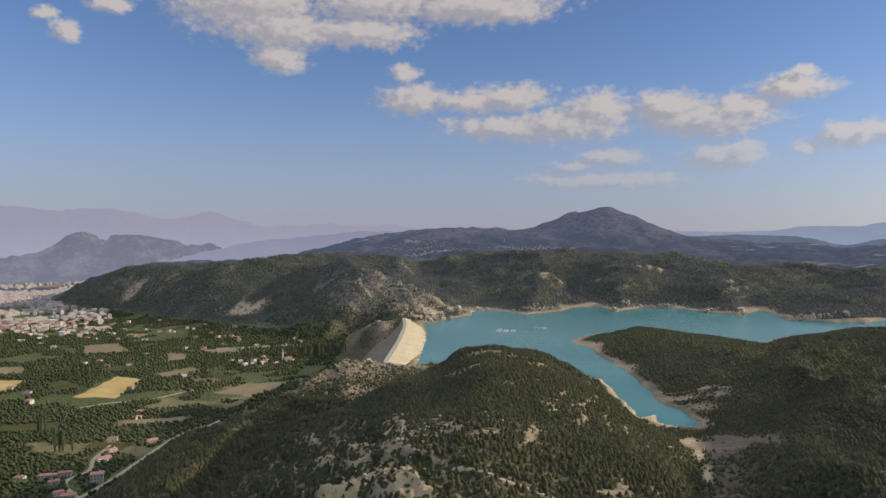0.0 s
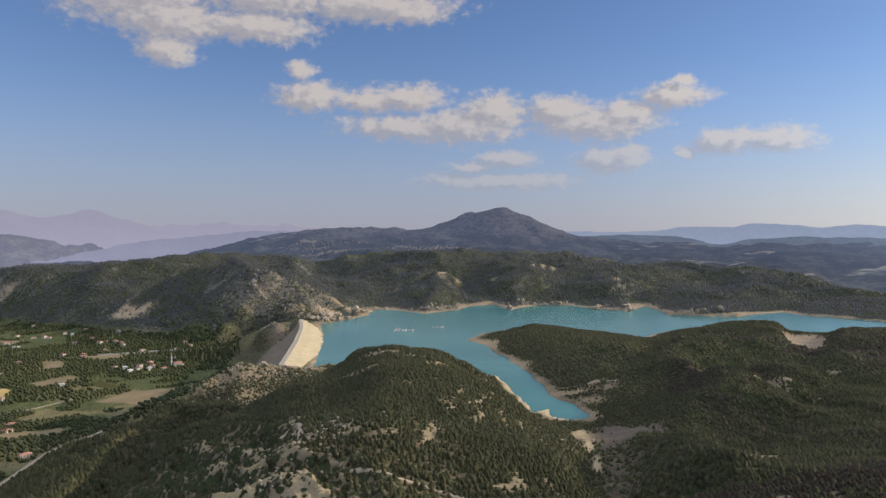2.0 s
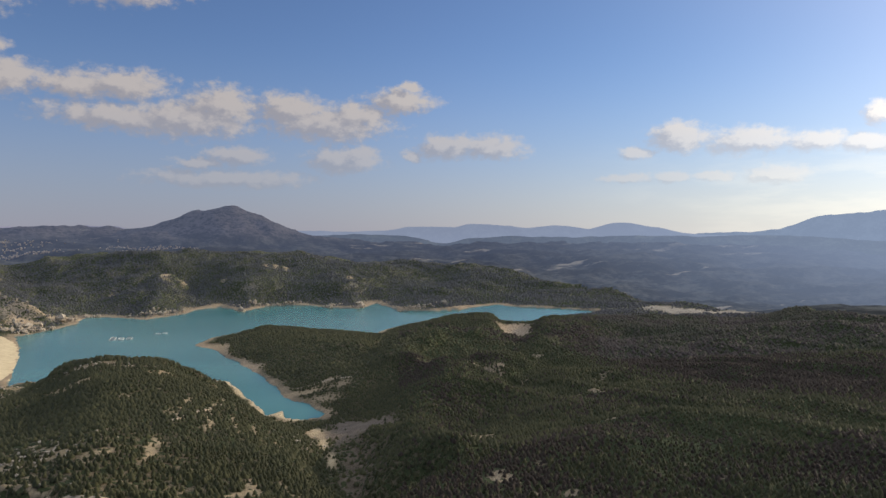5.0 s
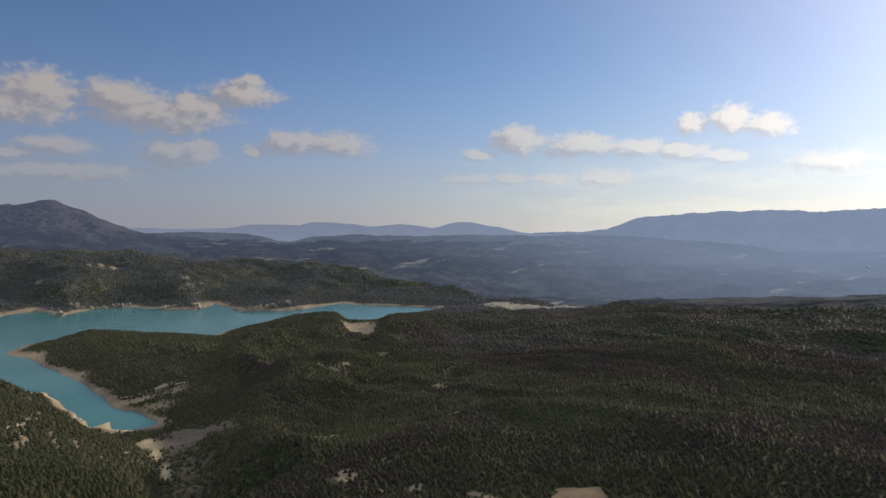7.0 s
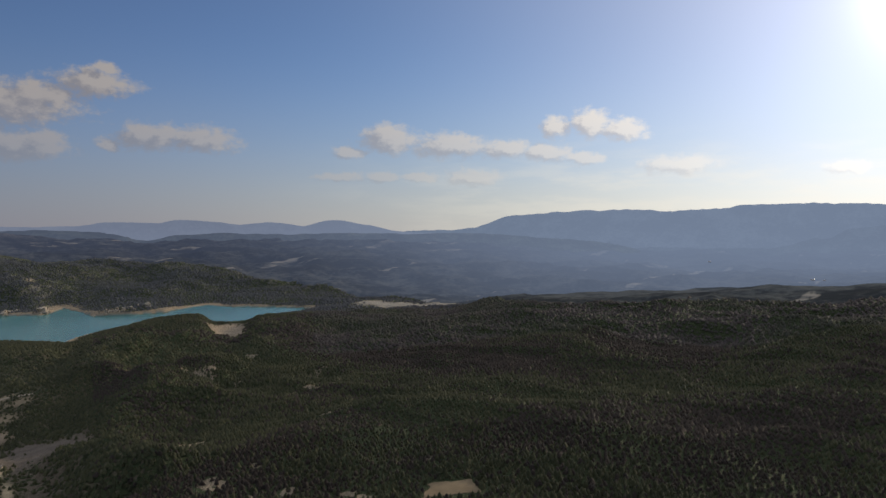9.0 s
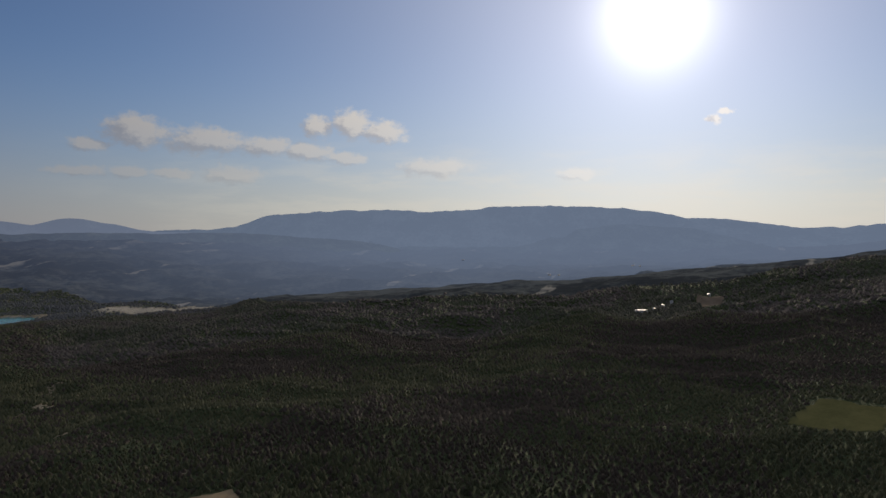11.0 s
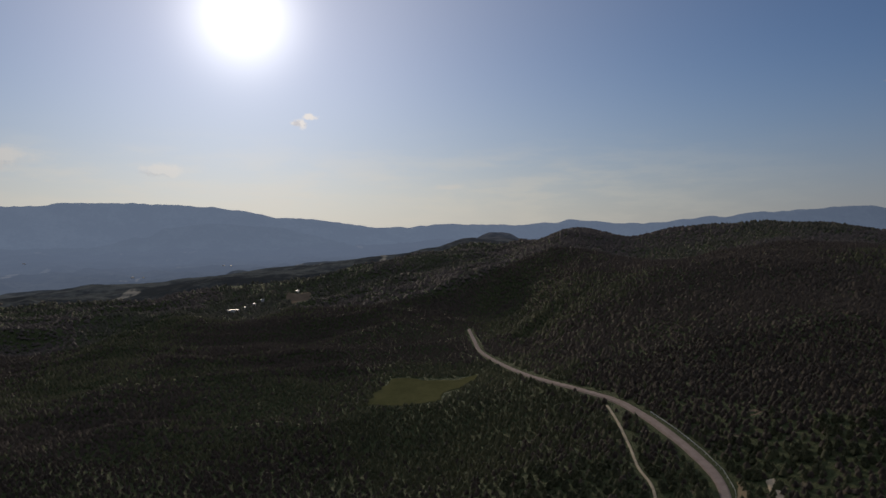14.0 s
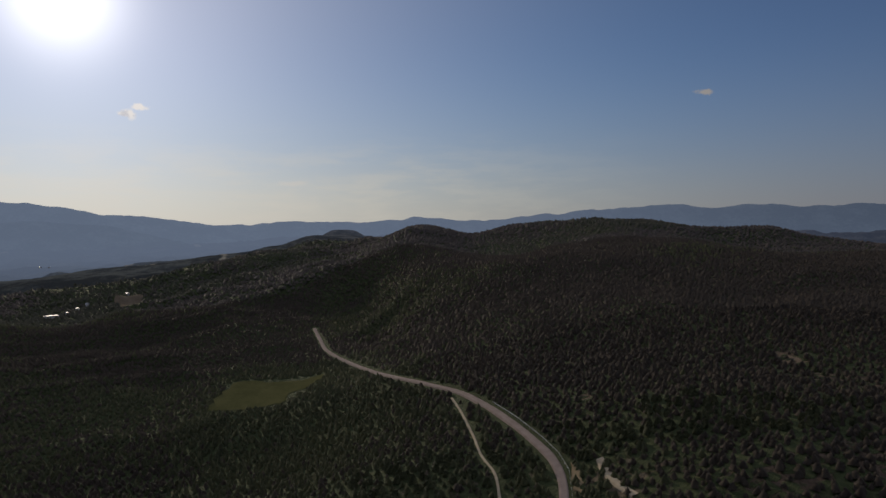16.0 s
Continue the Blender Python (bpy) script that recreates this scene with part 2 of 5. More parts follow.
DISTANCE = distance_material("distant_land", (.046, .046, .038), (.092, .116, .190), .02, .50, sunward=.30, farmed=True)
GROUND, WATER = ground_material(), water_material()
PINE = crown_material("pine_needles", (.046, .050, .025), (.098, .097, .043))
# copy of the pine, greyed and evened to imitate glare towards the sun
RISE_PINE = crown_material("glare_toned_pine_needles", (.052, .052, .034), (.086, .081, .048), .05)
# pine greens greyed and paled to imitate haze over the far hills
FAR_PINE = crown_material("haze_toned_pine_needles", (.070, .073, .072), (.104, .106, .098), .06)
OAK = crown_material("oak_scrub", (.048, .038, .028), (.070, .054, .038))
# oak scrub paled the same way for the sunward rise
RISE_OAK = crown_material("glare_toned_oak_scrub", (.056, .046, .036), (.080, .063, .048), .07)
CRAG = grainy("crag_rock", (.15, .13, .105), (.28, .245, .195), .12, bump=.8, depth=.5)
ROCK = grainy("outcrop_rock", (.25, .205, .145), (.44, .37, .26), .12, bump=.7, depth=.4)
LEAF = crown_material("orchard_leaves", (.054, .068, .030), (.114, .130, .056))
POPLAR = crown_material("poplar_leaves", (.10, .12, .055), (.20, .215, .105))
BARK = grainy("bark", (.05, .035, .025), (.12, .085, .06), 1.5)
ROCKFILL = grainy("rockfill", (.38, .305, .175), (.52, .425, .25), .10, bump=.6, depth=.5)


# ---------------------------------------------------------------- the lie of the land
# Lines that run round the camera from near to far: bearing in degrees, distance, height above the lake.
LIE_NEAR = [(-75, 400, -10), (-35, 400, -8), (-25, 400, 0), (-20, 410, 10), (-15, 420, 27), (-10, 420, 42), (-6, 420, 51), (-1, 420, 58), (3, 420, 59), (8, 430, 50), (15, 430, 44),
            (20, 430, 38), (23, 450, 26), (27, 430, 42), (40, 400, 50), (70, 400, 52), (90, 390, 58), (100, 380, 64), (108, 340, 80),
            (115, 300, 92), (125, 250, 100), (150, 220, 118), (180, 250, 120)]
LIE_HILL = [(-75, 650, -42), (-35, 690, -45), (-26, 720, -45), (-22, 680, -42), (-17, 600, -14), (-12, 620, 10), (-8.4, 680, 25), (-3.8, 760, 36),
            (-1.1, 800, 42), (3.9, 800, 70), (8, 790, 64), (12, 780, 46), (16.4, 740, 10), (20, 600, 7), (23, 600, 6), (25, 640, 14), (28, 700, 30), (35, 750, 38),
            (45, 800, 50), (60, 800, 62), (75, 800, 70), (90, 800, 80), (100, 700, 86), (107, 807, 95), (115, 640, 118), (125, 600, 150), (135, 600, 160), (150, 550, 150)]
LIE_DIP = [(-75, 850, -45), (-20, 860, -45), (-16, 850, -43), (-12, 830, -26), (-9, 820, -10), (-5, 860, 2), (-2, 890, 8), (1, 910, 16), (4, 900, 24), (8, 880, 16), (12, 860, 4), (16, 840, -2),
           (20, 800, 2), (23, 780, 16), (28, 850, 33), (35, 900, 40), (45, 920, 50), (60, 920, 65), (75, 920, 78), (90, 920, 90), (100, 850, 104), (107, 880, 112), (115, 800, 150), (125, 780, 172), (135, 780, 182), (150, 720, 162)]
LIE_KNOLL = [(-75, 1000, -46), (-16, 1050, -46), (-13, 1030, -44), (-10, 980, -12), (-8, 980, 14), (-5, 1000, 18), (-2, 1020, 12), (0, 1020, 10), (3, 1000, 4),
             (12, 1050, -5), (15, 1050, 4), (18, 1000, 16), (22, 960, 26), (28, 1000, 36), (35, 1050, 42), (45, 1050, 50), (60, 1050, 68), (75, 1050, 86), (90, 1050, 100),
             (103, 1000, 130), (108, 960, 150), (114, 960, 178), (120, 960, 170), (130, 960, 190), (140, 960, 180), (150, 900, 170)]
LIE_DAM = [(-75, 1300, -46), (-15, 1300, -46), (-8, 1300, -46), (-5, 1300, -44), (-3.4, 1300, -38), (-2, 1300, -10), (5, 1300, -5), (10, 1280, -5), (13, 1260, 8),
           (16, 1250, 16), (22, 1200, 24), (28, 1250, 24), (32.5, 1300, 28), (35.6, 1300, 13), (38.8, 1300, 32), (46, 1300, 36), (52, 1300, 38), (60, 1300, 74), (75, 1300, 99), (90, 1300, 120), (100, 1300, 155), (108, 1300, 165),
           (114, 1200, 209), (118.7, 1200, 190), (121.7, 1200, 203), (130.8, 1200, 218), (136.6, 1200, 203), (140.5, 1200, 202), (144, 1200, 183), (150, 1200, 162)]
LIE_RIM = [(-75, 1600, -48), (-15, 1650, -46), (-12, 1680, -44), (-9, 1680, -38), (-6.6, 1680, -18), (-4, 1650, 8), (-2.6, 1680, 18), (-1.5, 1690, 12), (0, 1740, 8), (2.1, 1800, 4),
           (8, 1600, -8), (13, 1400, 3), (15.5, 1400, 13), (22.4, 1400, 6), (25, 1400, 2), (30, 1440, 26), (33.3, 1500, 36), (34.9, 1500, 3), (36.4, 1500, 3), (37.8, 1500, 24), (41, 1500, 24), (47, 1500, 25), (52, 1500, 24), (54.5, 1500, 38), (57, 1500, 60),
           (64.5, 1500, 80), (74, 1500, 93), (81, 1500, 101), (93.8, 1500, 142), (103.5, 1500, 171), (108.4, 1760, 204), (112, 1500, 175), (120, 1500, 160), (150, 1500, 140)]
LIE_SHORE = [(-75, 2000, -50), (-30, 2300, -50), (-24, 2250, -46), (-20, 2080, -34), (-15.4, 2000, -10), (-11, 1960, 2), (-8.7, 1950, 48), (-6.6, 1950, 112), (-5, 1930, 97),
             (-3, 1920, 62), (-1, 1920, 36), (1, 1920, 18), (3, 1960, 6), (10, 2040, 10), (20, 2120, 12), (26, 2030, 12), (33, 2120, 12), (42, 2020, 4), (50, 2020, 4),
             (57, 2050, 6), (66, 2050, 22), (75, 2050, 36), (90, 2050, 85), (103, 2050, 120), (110, 2050, 150), (120, 2050, 140), (150, 2050, 120)]
LIE_BACK = [(-75, 2400, -50), (-30, 2550, -50), (-25, 2450, -30), (-20, 2250, 14), (-15.4, 2200, 36), (-12, 2180, 30), (-9.5, 2150, 40), (-7, 2120, 72), (-5, 2120, 78), (-3, 2120, 62), (0, 2080, 30), (3, 2120, 22),
            (7, 2180, 55), (10, 2280, 48), (14, 2220, 66), (18, 2300, 52), (21, 2240, 60), (25, 2300, 40), (32, 2300, 34), (42, 2250, 14), (50, 2300, 10), (57, 2300, 0), (66, 2300, 0), (75, 2300, 15), (90, 2300, 45),
            (103, 2300, 110), (110, 2300, 140), (150, 2300, 120)]
LIE_CREST = [(-75, 3000, -50), (-34, 3200, -54), (-30.4, 3100, -52), (-28.6, 2950, -20), (-27.2, 2850, 20), (-25.5, 2780, 58), (-23.1, 2700, 86), (-17, 2500, 114), (-8.4, 2500, 134), (-3.8, 2500, 118), (-2, 2700, 88),
             (3.5, 2800, 132), (9.8, 2800, 140), (16.3, 2800, 135), (22.4, 2800, 98), (32, 2800, 85), (40, 2800, 80), (50, 2800, 60), (60, 2800, 40), (75, 2800, 40),
             (90, 2800, 60), (105, 2800, 100), (150, 2800, 120)]
LIE_PLAIN = [(-75, 3800, -55), (-29, 3700, -56), (-25, 3600, -30), (-20, 3500, 20), (-15, 3500, 60), (-8, 3400, 95), (-3, 3400, 116), (5, 3500, 136), (15, 3500, 140), (25, 3600, 118), (35, 3600, 124),
             (45, 3600, 124), (55, 3600, 100), (65, 3500, 60), (80, 3500, 55), (95, 3500, 70), (110, 3500, 110), (150, 3500, 140)]
LIE_MOUNT = [(-75, 4400, -40), (-27, 4450, -48), (-20, 4350, 40), (-14, 4300, 60), (-10, 4200, 122), (-8.4, 4200, 154), (-6.6, 4200, 190), (-4, 4200, 216), (0.7, 4200, 249), (3, 4200, 240), (6, 4200, 252), (8, 4200, 283), (10.5, 4200, 340),
             (13.1, 4200, 371), (15, 4200, 326), (18.2, 4200, 222), (21, 4200, 180), (25, 4300, 165), (35, 4300, 160), (45, 4300, 160), (55, 4300, 150), (65, 4300, 100), (75, 4300, 100),
             (90, 4300, 110), (110, 4300, 170), (150, 4300, 190)]
LIE_END = [(-75, 4920, 60), (0, 4920, 120), (60, 4920, 120), (150, 4920, 150)]
LINES = [LIE_NEAR, LIE_HILL, LIE_DIP, LIE_KNOLL, LIE_DAM, LIE_RIM, LIE_SHORE, LIE_BACK, LIE_CREST, LIE_PLAIN, LIE_MOUNT, LIE_END]

# The waterline, from the far end of the dam round the near side and back along the far side.
SHORE_NEAR = [(-46, 1640), (-40, 1500), (-34, 1367), (-38, 1220), (-43, 1087), (-14, 1110), (20, 1060), (90, 1030), (150, 1080), (187, 1120), (207, 1008), (217, 948), (221, 893), (218, 840),
              (213, 770), (228, 783), (240, 794), (230, 758), (242, 740), (268, 740), (281, 765), (281, 810), (267, 834), (262, 867), (271, 920), (279, 985), (270, 1043), (269, 1125), (268, 1222), (260, 1300), (247, 1363),
              (289, 1440), (417, 1510), (507, 1432), (566, 1382), (598, 1336), (650, 1381), (738, 1430), (824, 1455), (930, 1390), (978, 1346), (1013, 1340), (1060, 1373), (1150, 1388), (1240, 1405), (1290, 1450)]
SHORE_FAR = [(1262, 1520), (1225, 1585), (1178, 1645), (1171, 1731), (1115, 1717), (1030, 1680), (990, 1647), (907, 1664), (838, 1706), (856, 1800), (880, 1950), (850, 1916), (765, 1815), (701, 1882), (667, 1990),
             (573, 2012), (530, 1973), (467, 1898), (444, 2050), (362, 2005), (333, 1927), (214, 1828), (148, 1927), (96, 1957), (67, 1815), (-5, 1692), (-40, 1640)]
WATERLINE = np.array(SHORE_NEAR + SHORE_FAR, float)

TABLE = np.random.RandomState(7).rand(256, 256)


def lattice(x, y, size, seed=0):
    """Smooth value noise from -1 to 1."""
    u, v = x / size + 17.3 * seed, y / size - 9.1 * seed
    i, j = np.floor(u).astype(int), np.floor(v).astype(int)
    a, b = u - i, v - j
    a, b = a * a * a * (a * (a * 6 - 15) + 10), b * b * b * (b * (b * 6 - 15) + 10)
    t = TABLE
    n = (t[i % 256, j % 256] * (1 - a) + t[(i + 1) % 256, j % 256] * a) * (1 - b) + (t[i % 256, (j + 1) % 256] * (1 - a) + t[(i + 1) % 256, (j + 1) % 256] * a) * b
    return n * 2 - 1


def fractal(x, y, size, octaves=5, seed=0, rough=.5):
    out, amp = 0 * x, 1.0
    for k in range(octaves):
        c, s = math.cos(k * .7), math.sin(k * .7)
        out, amp = out + amp * lattice(c * x - s * y, s * x + c * y, size / 2 ** k, seed + k), amp * rough
    return out


def gullies(x, y, size, seed=0, octaves=4):
    """Sharp ridges between rounded channels, 0 to 1."""
    out, amp = 0 * x, .55
    for k in range(octaves):
        out, amp = out + amp * (1 - np.abs(lattice(x, y, size / 2 ** k, seed + k * 3))), amp * .5
    return out


def smooth(a, b, x):
    t = np.clip((x - a) / (b - a), 0, 1)
    return t * t * (3 - 2 * t)


def slopes(x, y):
    """Tangents of a curve that does not overshoot its knots (Fritsch and Carlson); knots along axis 0."""
    h, d = np.diff(x, axis=0), np.diff(y, axis=0) / np.diff(x, axis=0)
    m = np.zeros_like(y)
    w1, w2 = 2 * h[1:] + h[:-1], h[1:] + 2 * h[:-1]
    same = d[1:] * d[:-1] > 0
    with np.errstate(divide="ignore", invalid="ignore"):
        m[1:-1] = np.where(same, (w1 + w2) / (w1 / d[:-1] + w2 / d[1:]), 0)
    m[0], m[-1] = d[0], d[-1]
    return m


def hermite(x, y, m, q, k):
    cols = np.arange(y.shape[1]) if y.ndim > 1 else None
    at = (lambda v, i: v[i, cols]) if cols is not None else (lambda v, i: v[i])
    h = at(x, k + 1) - at(x, k)
    s = np.clip((q - at(x, k)) / h, 0, 1)
    return ((1 + 2 * s) * (1 - s) ** 2 * at(y, k) + s * (1 - s) ** 2 * h * at(m, k) + s * s * (3 - 2 * s) * at(y, k + 1) + s * s * (s - 1) * h * at(m, k + 1))


def along(line, bearings):
    """Distance and height of a line at each bearing."""
    pts = np.array(line, float)
    out = []
    for c in (1, 2):
        x, y = pts[:, 0], pts[:, c]
        q = np.clip(bearings, x[0], x[-1])
        k = np.clip(np.searchsorted(x, q, side="right") - 1, 0, len(x) - 2)
        out.append(hermite(x, y, slopes(x[:, None], y[:, None])[:, 0], q, k))
    return out


# bearings all the way round, close together where the land is looked at; distances that grow outwards
BEARING = np.concatenate([np.arange(-44, 156, .22), np.arange(156, 315.5, 2.9)])
NB = len(BEARING)
REACH = np.concatenate([[12, 40, 80, 120], np.geomspace(160, 380, 30)[:-1], np.geomspace(380, 2700, 330)[:-1], np.geomspace(2700, 4920, 64)])
NR = len(REACH)
# the country road and the tracks, by their places on the plan
ROAD = [(770, -218), (715, -208), (651, -197), (589, -194), (465, -190), (378, -191), (325, -185), (293, -179), (260, -172), (240, -167), (225, -161), (205, -148), (180, -120), (140, -80)]
TRACK = [(364, -184), (335, -175), (296, -161), (265, -149), (249, -145), (225, -134)]
VALLEY_ROAD = [(-352, 640), (-338, 672), (-334, 709), (-332, 762), (-330, 851), (-313, 896), (-290, 930), (-274, 965)]
MEADOW = [(538, -72), (517, -119), (571, -172), (600, -101)]
CLEARING = [(302, 246), (322, 258), (336, 240), (324, 222)]
YARD = [(1065, -32), (1070, -56), (1150, -62), (1146, -24)]


def line_distance(x, y, line):
    best = np.full(np.shape(x), 1e9)
    for (ax, ay), (bx, by) in zip(line, line[1:]):
        ex, ey = bx - ax, by - ay
        t = np.clip(((x - ax) * ex + (y - ay) * ey) / (ex * ex + ey * ey), 0, 1)
        best = np.minimum(best, np.hypot(x - ax - t * ex, y - ay - t * ey))
    return best


def in_quad(x, y, quad, edge=0):
    """Whether places lie in a field, grown by an edge."""
    c = np.mean(quad, 0)
    inside = np.zeros(np.shape(x), bool)
    pts = [tuple(c + (np.array(p) - c) * (1 + edge / np.hypot(*(np.array(p) - c)))) for p in quad]
    for (ax, ay), (bx, by) in zip(pts, pts[1:] + pts[:1]):
        if by != ay:
            inside ^= ((ay > y) != (by > y)) & (x < (y - ay) * (bx - ax) / (by - ay) + ax)
    return inside


bearing_line = np.where(BEARING > 235, BEARING - 360, BEARING)
knots_r, knots_z = [np.full(NB, 0.0), np.full(NB, 100.0)], [np.full(NB, 75.0), np.full(NB, 74.0)]
for line in LINES:
    r, z = along(line, np.clip(bearing_line, -75, 150))
    knots_r.append(np.maximum(r, knots_r[-1] + 30)), knots_z.append(z)
knots_r, knots_z = np.array(knots_r), np.array(knots_z)
tangents = slopes(knots_r, knots_z)
height = np.zeros((NR, NB))
for i, r in enumerate(REACH):
    q = np.full(NB, float(r))
    k = np.clip((knots_r <= q).sum(0) - 1, 0, len(knots_r) - 2)
    height[i] = hermite(knots_r, knots_z, tangents, q, k)
angle = np.radians(BEARING)
gx, gy = REACH[:, None] * np.sin(angle), REACH[:, None] * np.cos(angle)


def shore_distance(x, y):
    """Distance to the waterline, positive on the water."""
    x, y = x + 6 * fractal(gx, gy, 60, 3, 31) if x is gx else x, y
    best, inside = np.full(x.shape, 1e9), np.zeros(x.shape, bool)
    for (ax, ay), (bx, by) in zip(WATERLINE, np.roll(WATERLINE, -1, 0)):
        ex, ey = bx - ax, by - ay
        t = np.clip(((x - ax) * ex + (y - ay) * ey) / (ex * ex + ey * ey), 0, 1)
        best = np.minimum(best, np.hypot(x - ax - t * ex, y - ay - t * ey))
        if ey:
            inside ^= ((ay > y) != (by > y)) & (x < (y - ay) * ex / ey + ax)
    return np.where(inside, best, -best)


lake = shore_distance(gx, gy)
dry = np.maximum(-lake, 0)
valley = smooth(-20, -36, height)                       # the flat farmland below the dam
flank = smooth(-326, -308, gx) * smooth(930, 880, gy) * smooth(0, 60, gy) * (gx < 0)      # the wooded foot of the near hill
height = height + flank * valley * 5 + 21 * np.exp(-(line_distance(gx, gy, [(-190, 520), (-225, 640), (-228, 760)]) / 60) ** 2) * smooth(-330, -290, gx)
valley = valley * (1 - flank)
far = smooth(900, 2600, np.broadcast_to(REACH[:, None], height.shape))
# hillsides cut by gullies, flats nearly even
rough = (1 - .96 * valley) * smooth(0, 260, np.broadcast_to(REACH[:, None], height.shape))
calm = np.minimum(smooth(6, 60, line_distance(gx, gy, ROAD)), smooth(40, 110, np.hypot(gx - 556, gy + 115)))
rough = rough * (.06 + .94 * calm)
height = height + rough * ((7 + 4 * far) * fractal(gx, gy, 210, 5, 3, .5) + (7 + 12 * far) * (gullies(gx, gy, 150 + 0 * gx, 11) - .62)) + .5 * valley * fractal(gx, gy, 90, 3, 5)


def ridge(line, steepness, seed):
    """Raises the land to a spur with a broken crest."""
    best = np.full(height.shape, -999.0)
    jag = fractal(gx, gy, 45, 4, seed) * 9
    for (ax, ay, az), (bx, by, bz) in zip(line, line[1:]):
        ex, ey = bx - ax, by - ay
        t = np.clip(((gx - ax) * ex + (gy - ay) * ey) / (ex * ex + ey * ey), 0, 1)
        d = np.hypot(gx - ax - t * ex, gy - ay - t * ey)
        best = np.maximum(best, az + t * (bz - az) - steepness * np.sqrt(d * d + 120) + steepness * 11 + jag * np.minimum(1, d / 30))
    return np.maximum(height, best)


uplands = smooth(1700, 2000, np.hypot(gx, gy)) * (1 - valley) * smooth(0, 40, height)
bend_x, bend_y = gx + 70 * fractal(gx, gy, 240, 3, 51), gy + 70 * fractal(gx, gy, 240, 3, 57)
height = height + 40 * uplands * (gullies(bend_x, bend_y, 250, 61, 5) - .68)
hollow = np.exp(-(((gx + 335) / 85) ** 2 + ((gy - 1990) / 150) ** 2))
height = height - 52 * hollow - 13 * np.exp(-(line_distance(gx, gy, [(262, 680), (232, 600), (208, 530), (214, 440)]) / 26) ** 2)
height = ridge([(-330, 2300, 138), (-224, 1945, 108), (-212, 1850, 84), (-236, 1760, 36), (-262, 1690, -14)], .85, 91)
height = ridge([(-224, 1945, 108), (-120, 1895, 76), (-20, 1850, 42), (62, 1848, 12)], .62, 93)
height = ridge([(-480, 2250, 70), (-470, 2050, 40), (-420, 1900, 2), (-400, 1820, -30)], .5, 95)
height = ridge([(-760, 2450, 90), (-690, 2250, 50), (-620, 2050, 8), (-590, 1950, -30)], .5, 97)
height = ridge([(320, 2350, 84), (290, 2100, 46), (215, 1880, 8)], .5, 99)
height = ridge([(600, 2350, 84), (560, 2150, 44), (480, 1950, 8)], .5, 101)
height = ridge([(900, 2300, 70), (830, 2050, 36), (790, 1850, 7)], .5, 103)
height = ridge([(-570, 2110, 44), (-570, 2010, 22), (-590, 1955, -8)], .9, 105)
height = ridge([(-100, 1670, 12), (-128, 1615, 9), (-160, 1590, 5), (-192, 1575, -10), (-215, 1560, -34)], .8, 107)         # rock knob beside the dam
height = ridge([(-131, 1536, 17), (-141, 1544, 15), (-165, 1580, -6)], 1.15, 129)         # round stony top in front of it
height = ridge([(272, 606, 20), (277, 531, 36), (263, 443, 52)], .7, 109)             # bank above the dry end of the inlet
height = ridge([(330, 1200, 14), (400, 1110, 26), (440, 1020, 34)], .3, 113)
height = ridge([(352, 830, 14), (430, 850, 38), (470, 940, 46), (560, 1000, 46)], .32, 115)
height = ridge([(400, 590, 34), (450, 680, 50), (520, 760, 58)], .34, 117)
height = ridge([(660, 1140, 30), (620, 1050, 44), (620, 960, 54)], .32, 119)
height = ridge([(37, 819, 68), (61, 795, 72), (119, 842, 63), (153, 887, 45), (190, 960, 22)], .55, 121)            # top of the near hill
height = ridge([(-208, 855, -8), (-192, 910, 2), (-170, 945, 14), (-146, 989, 25), (-99, 995, 25), (-74, 977, 20), (-26, 960, 9)], .55, 123)     # knoll at the end of the dam
height = ridge([(-26, 1066, 16), (-4, 1048, 12), (14, 1020, 12)], .8, 125)
height = height - 15 * np.exp(-(((gx + 90) / 55) ** 2 + ((gy - 800) / 70) ** 2))
height = ridge([(60, 780, 69), (0, 680, 58), (-44, 605, 50), (-95, 650, 37), (-125, 668, 24), (-150, 680, 8)], .5, 127)
height = height + 11 * np.exp(-(line_distance(gx, gy, [(-40, 705), (-100, 705)]) / 42) ** 2)
# the eroded western face below the crest of the near hill
crest_x = np.interp(gy, [330, 400, 470, 560, 600, 633], [62, 34, -12, -30, -44, -95])
below = crest_x - gx
face = smooth(0, 30, below) * smooth(330, 385, gy) * smooth(660, 590, gy) * smooth(320, 200, below)
ribs = gullies(gx + .75 * gy, .30 * (gy - .75 * gx), 46, 27, 4) - .62
height = height + face * (np.minimum(height, np.interp(gy, [330, 400, 470, 560, 633], [62, 62, 59, 46, 32]) - np.interp(gy, [380, 430, 500], [.17, .25, .36]) * np.minimum(below, 105) - .17 * np.maximum(below - 105, 0)) - height) + face * smooth(260, 150, below) * (36 * ribs + 14 * (gullies(gx + .9 * gy, .4 * gy, 21, 29, 4) - .6) + 2.5 * fractal(gx, gy, 14, 3, 35))
terrace = smooth(-188, -208, gx) * smooth(-322, -265, gx) * smooth(490, 540, gy) * smooth(800, 730, gy)
height = height + terrace * (np.maximum(height, 38 + .26 * (gx + 100) + 2.5 * fractal(gx, gy, 50, 3, 37)) - height)            # the wooded lower flank
crag = np.exp(-(((gx + 170) / 190) ** 2 + ((gy - 1840) / 130) ** 2))
height = height + 52 * crag * (gullies(gx + .6 * gy, gy * .45, 58, 21, 5) - .64)
folds = smooth(23, 30, BEARING)[None, :] * smooth(118, 106, BEARING)[None, :] * (smooth(430, 600, REACH) * smooth(1480, 1250, REACH))[:, None] * smooth(20, 120, dry) * calm
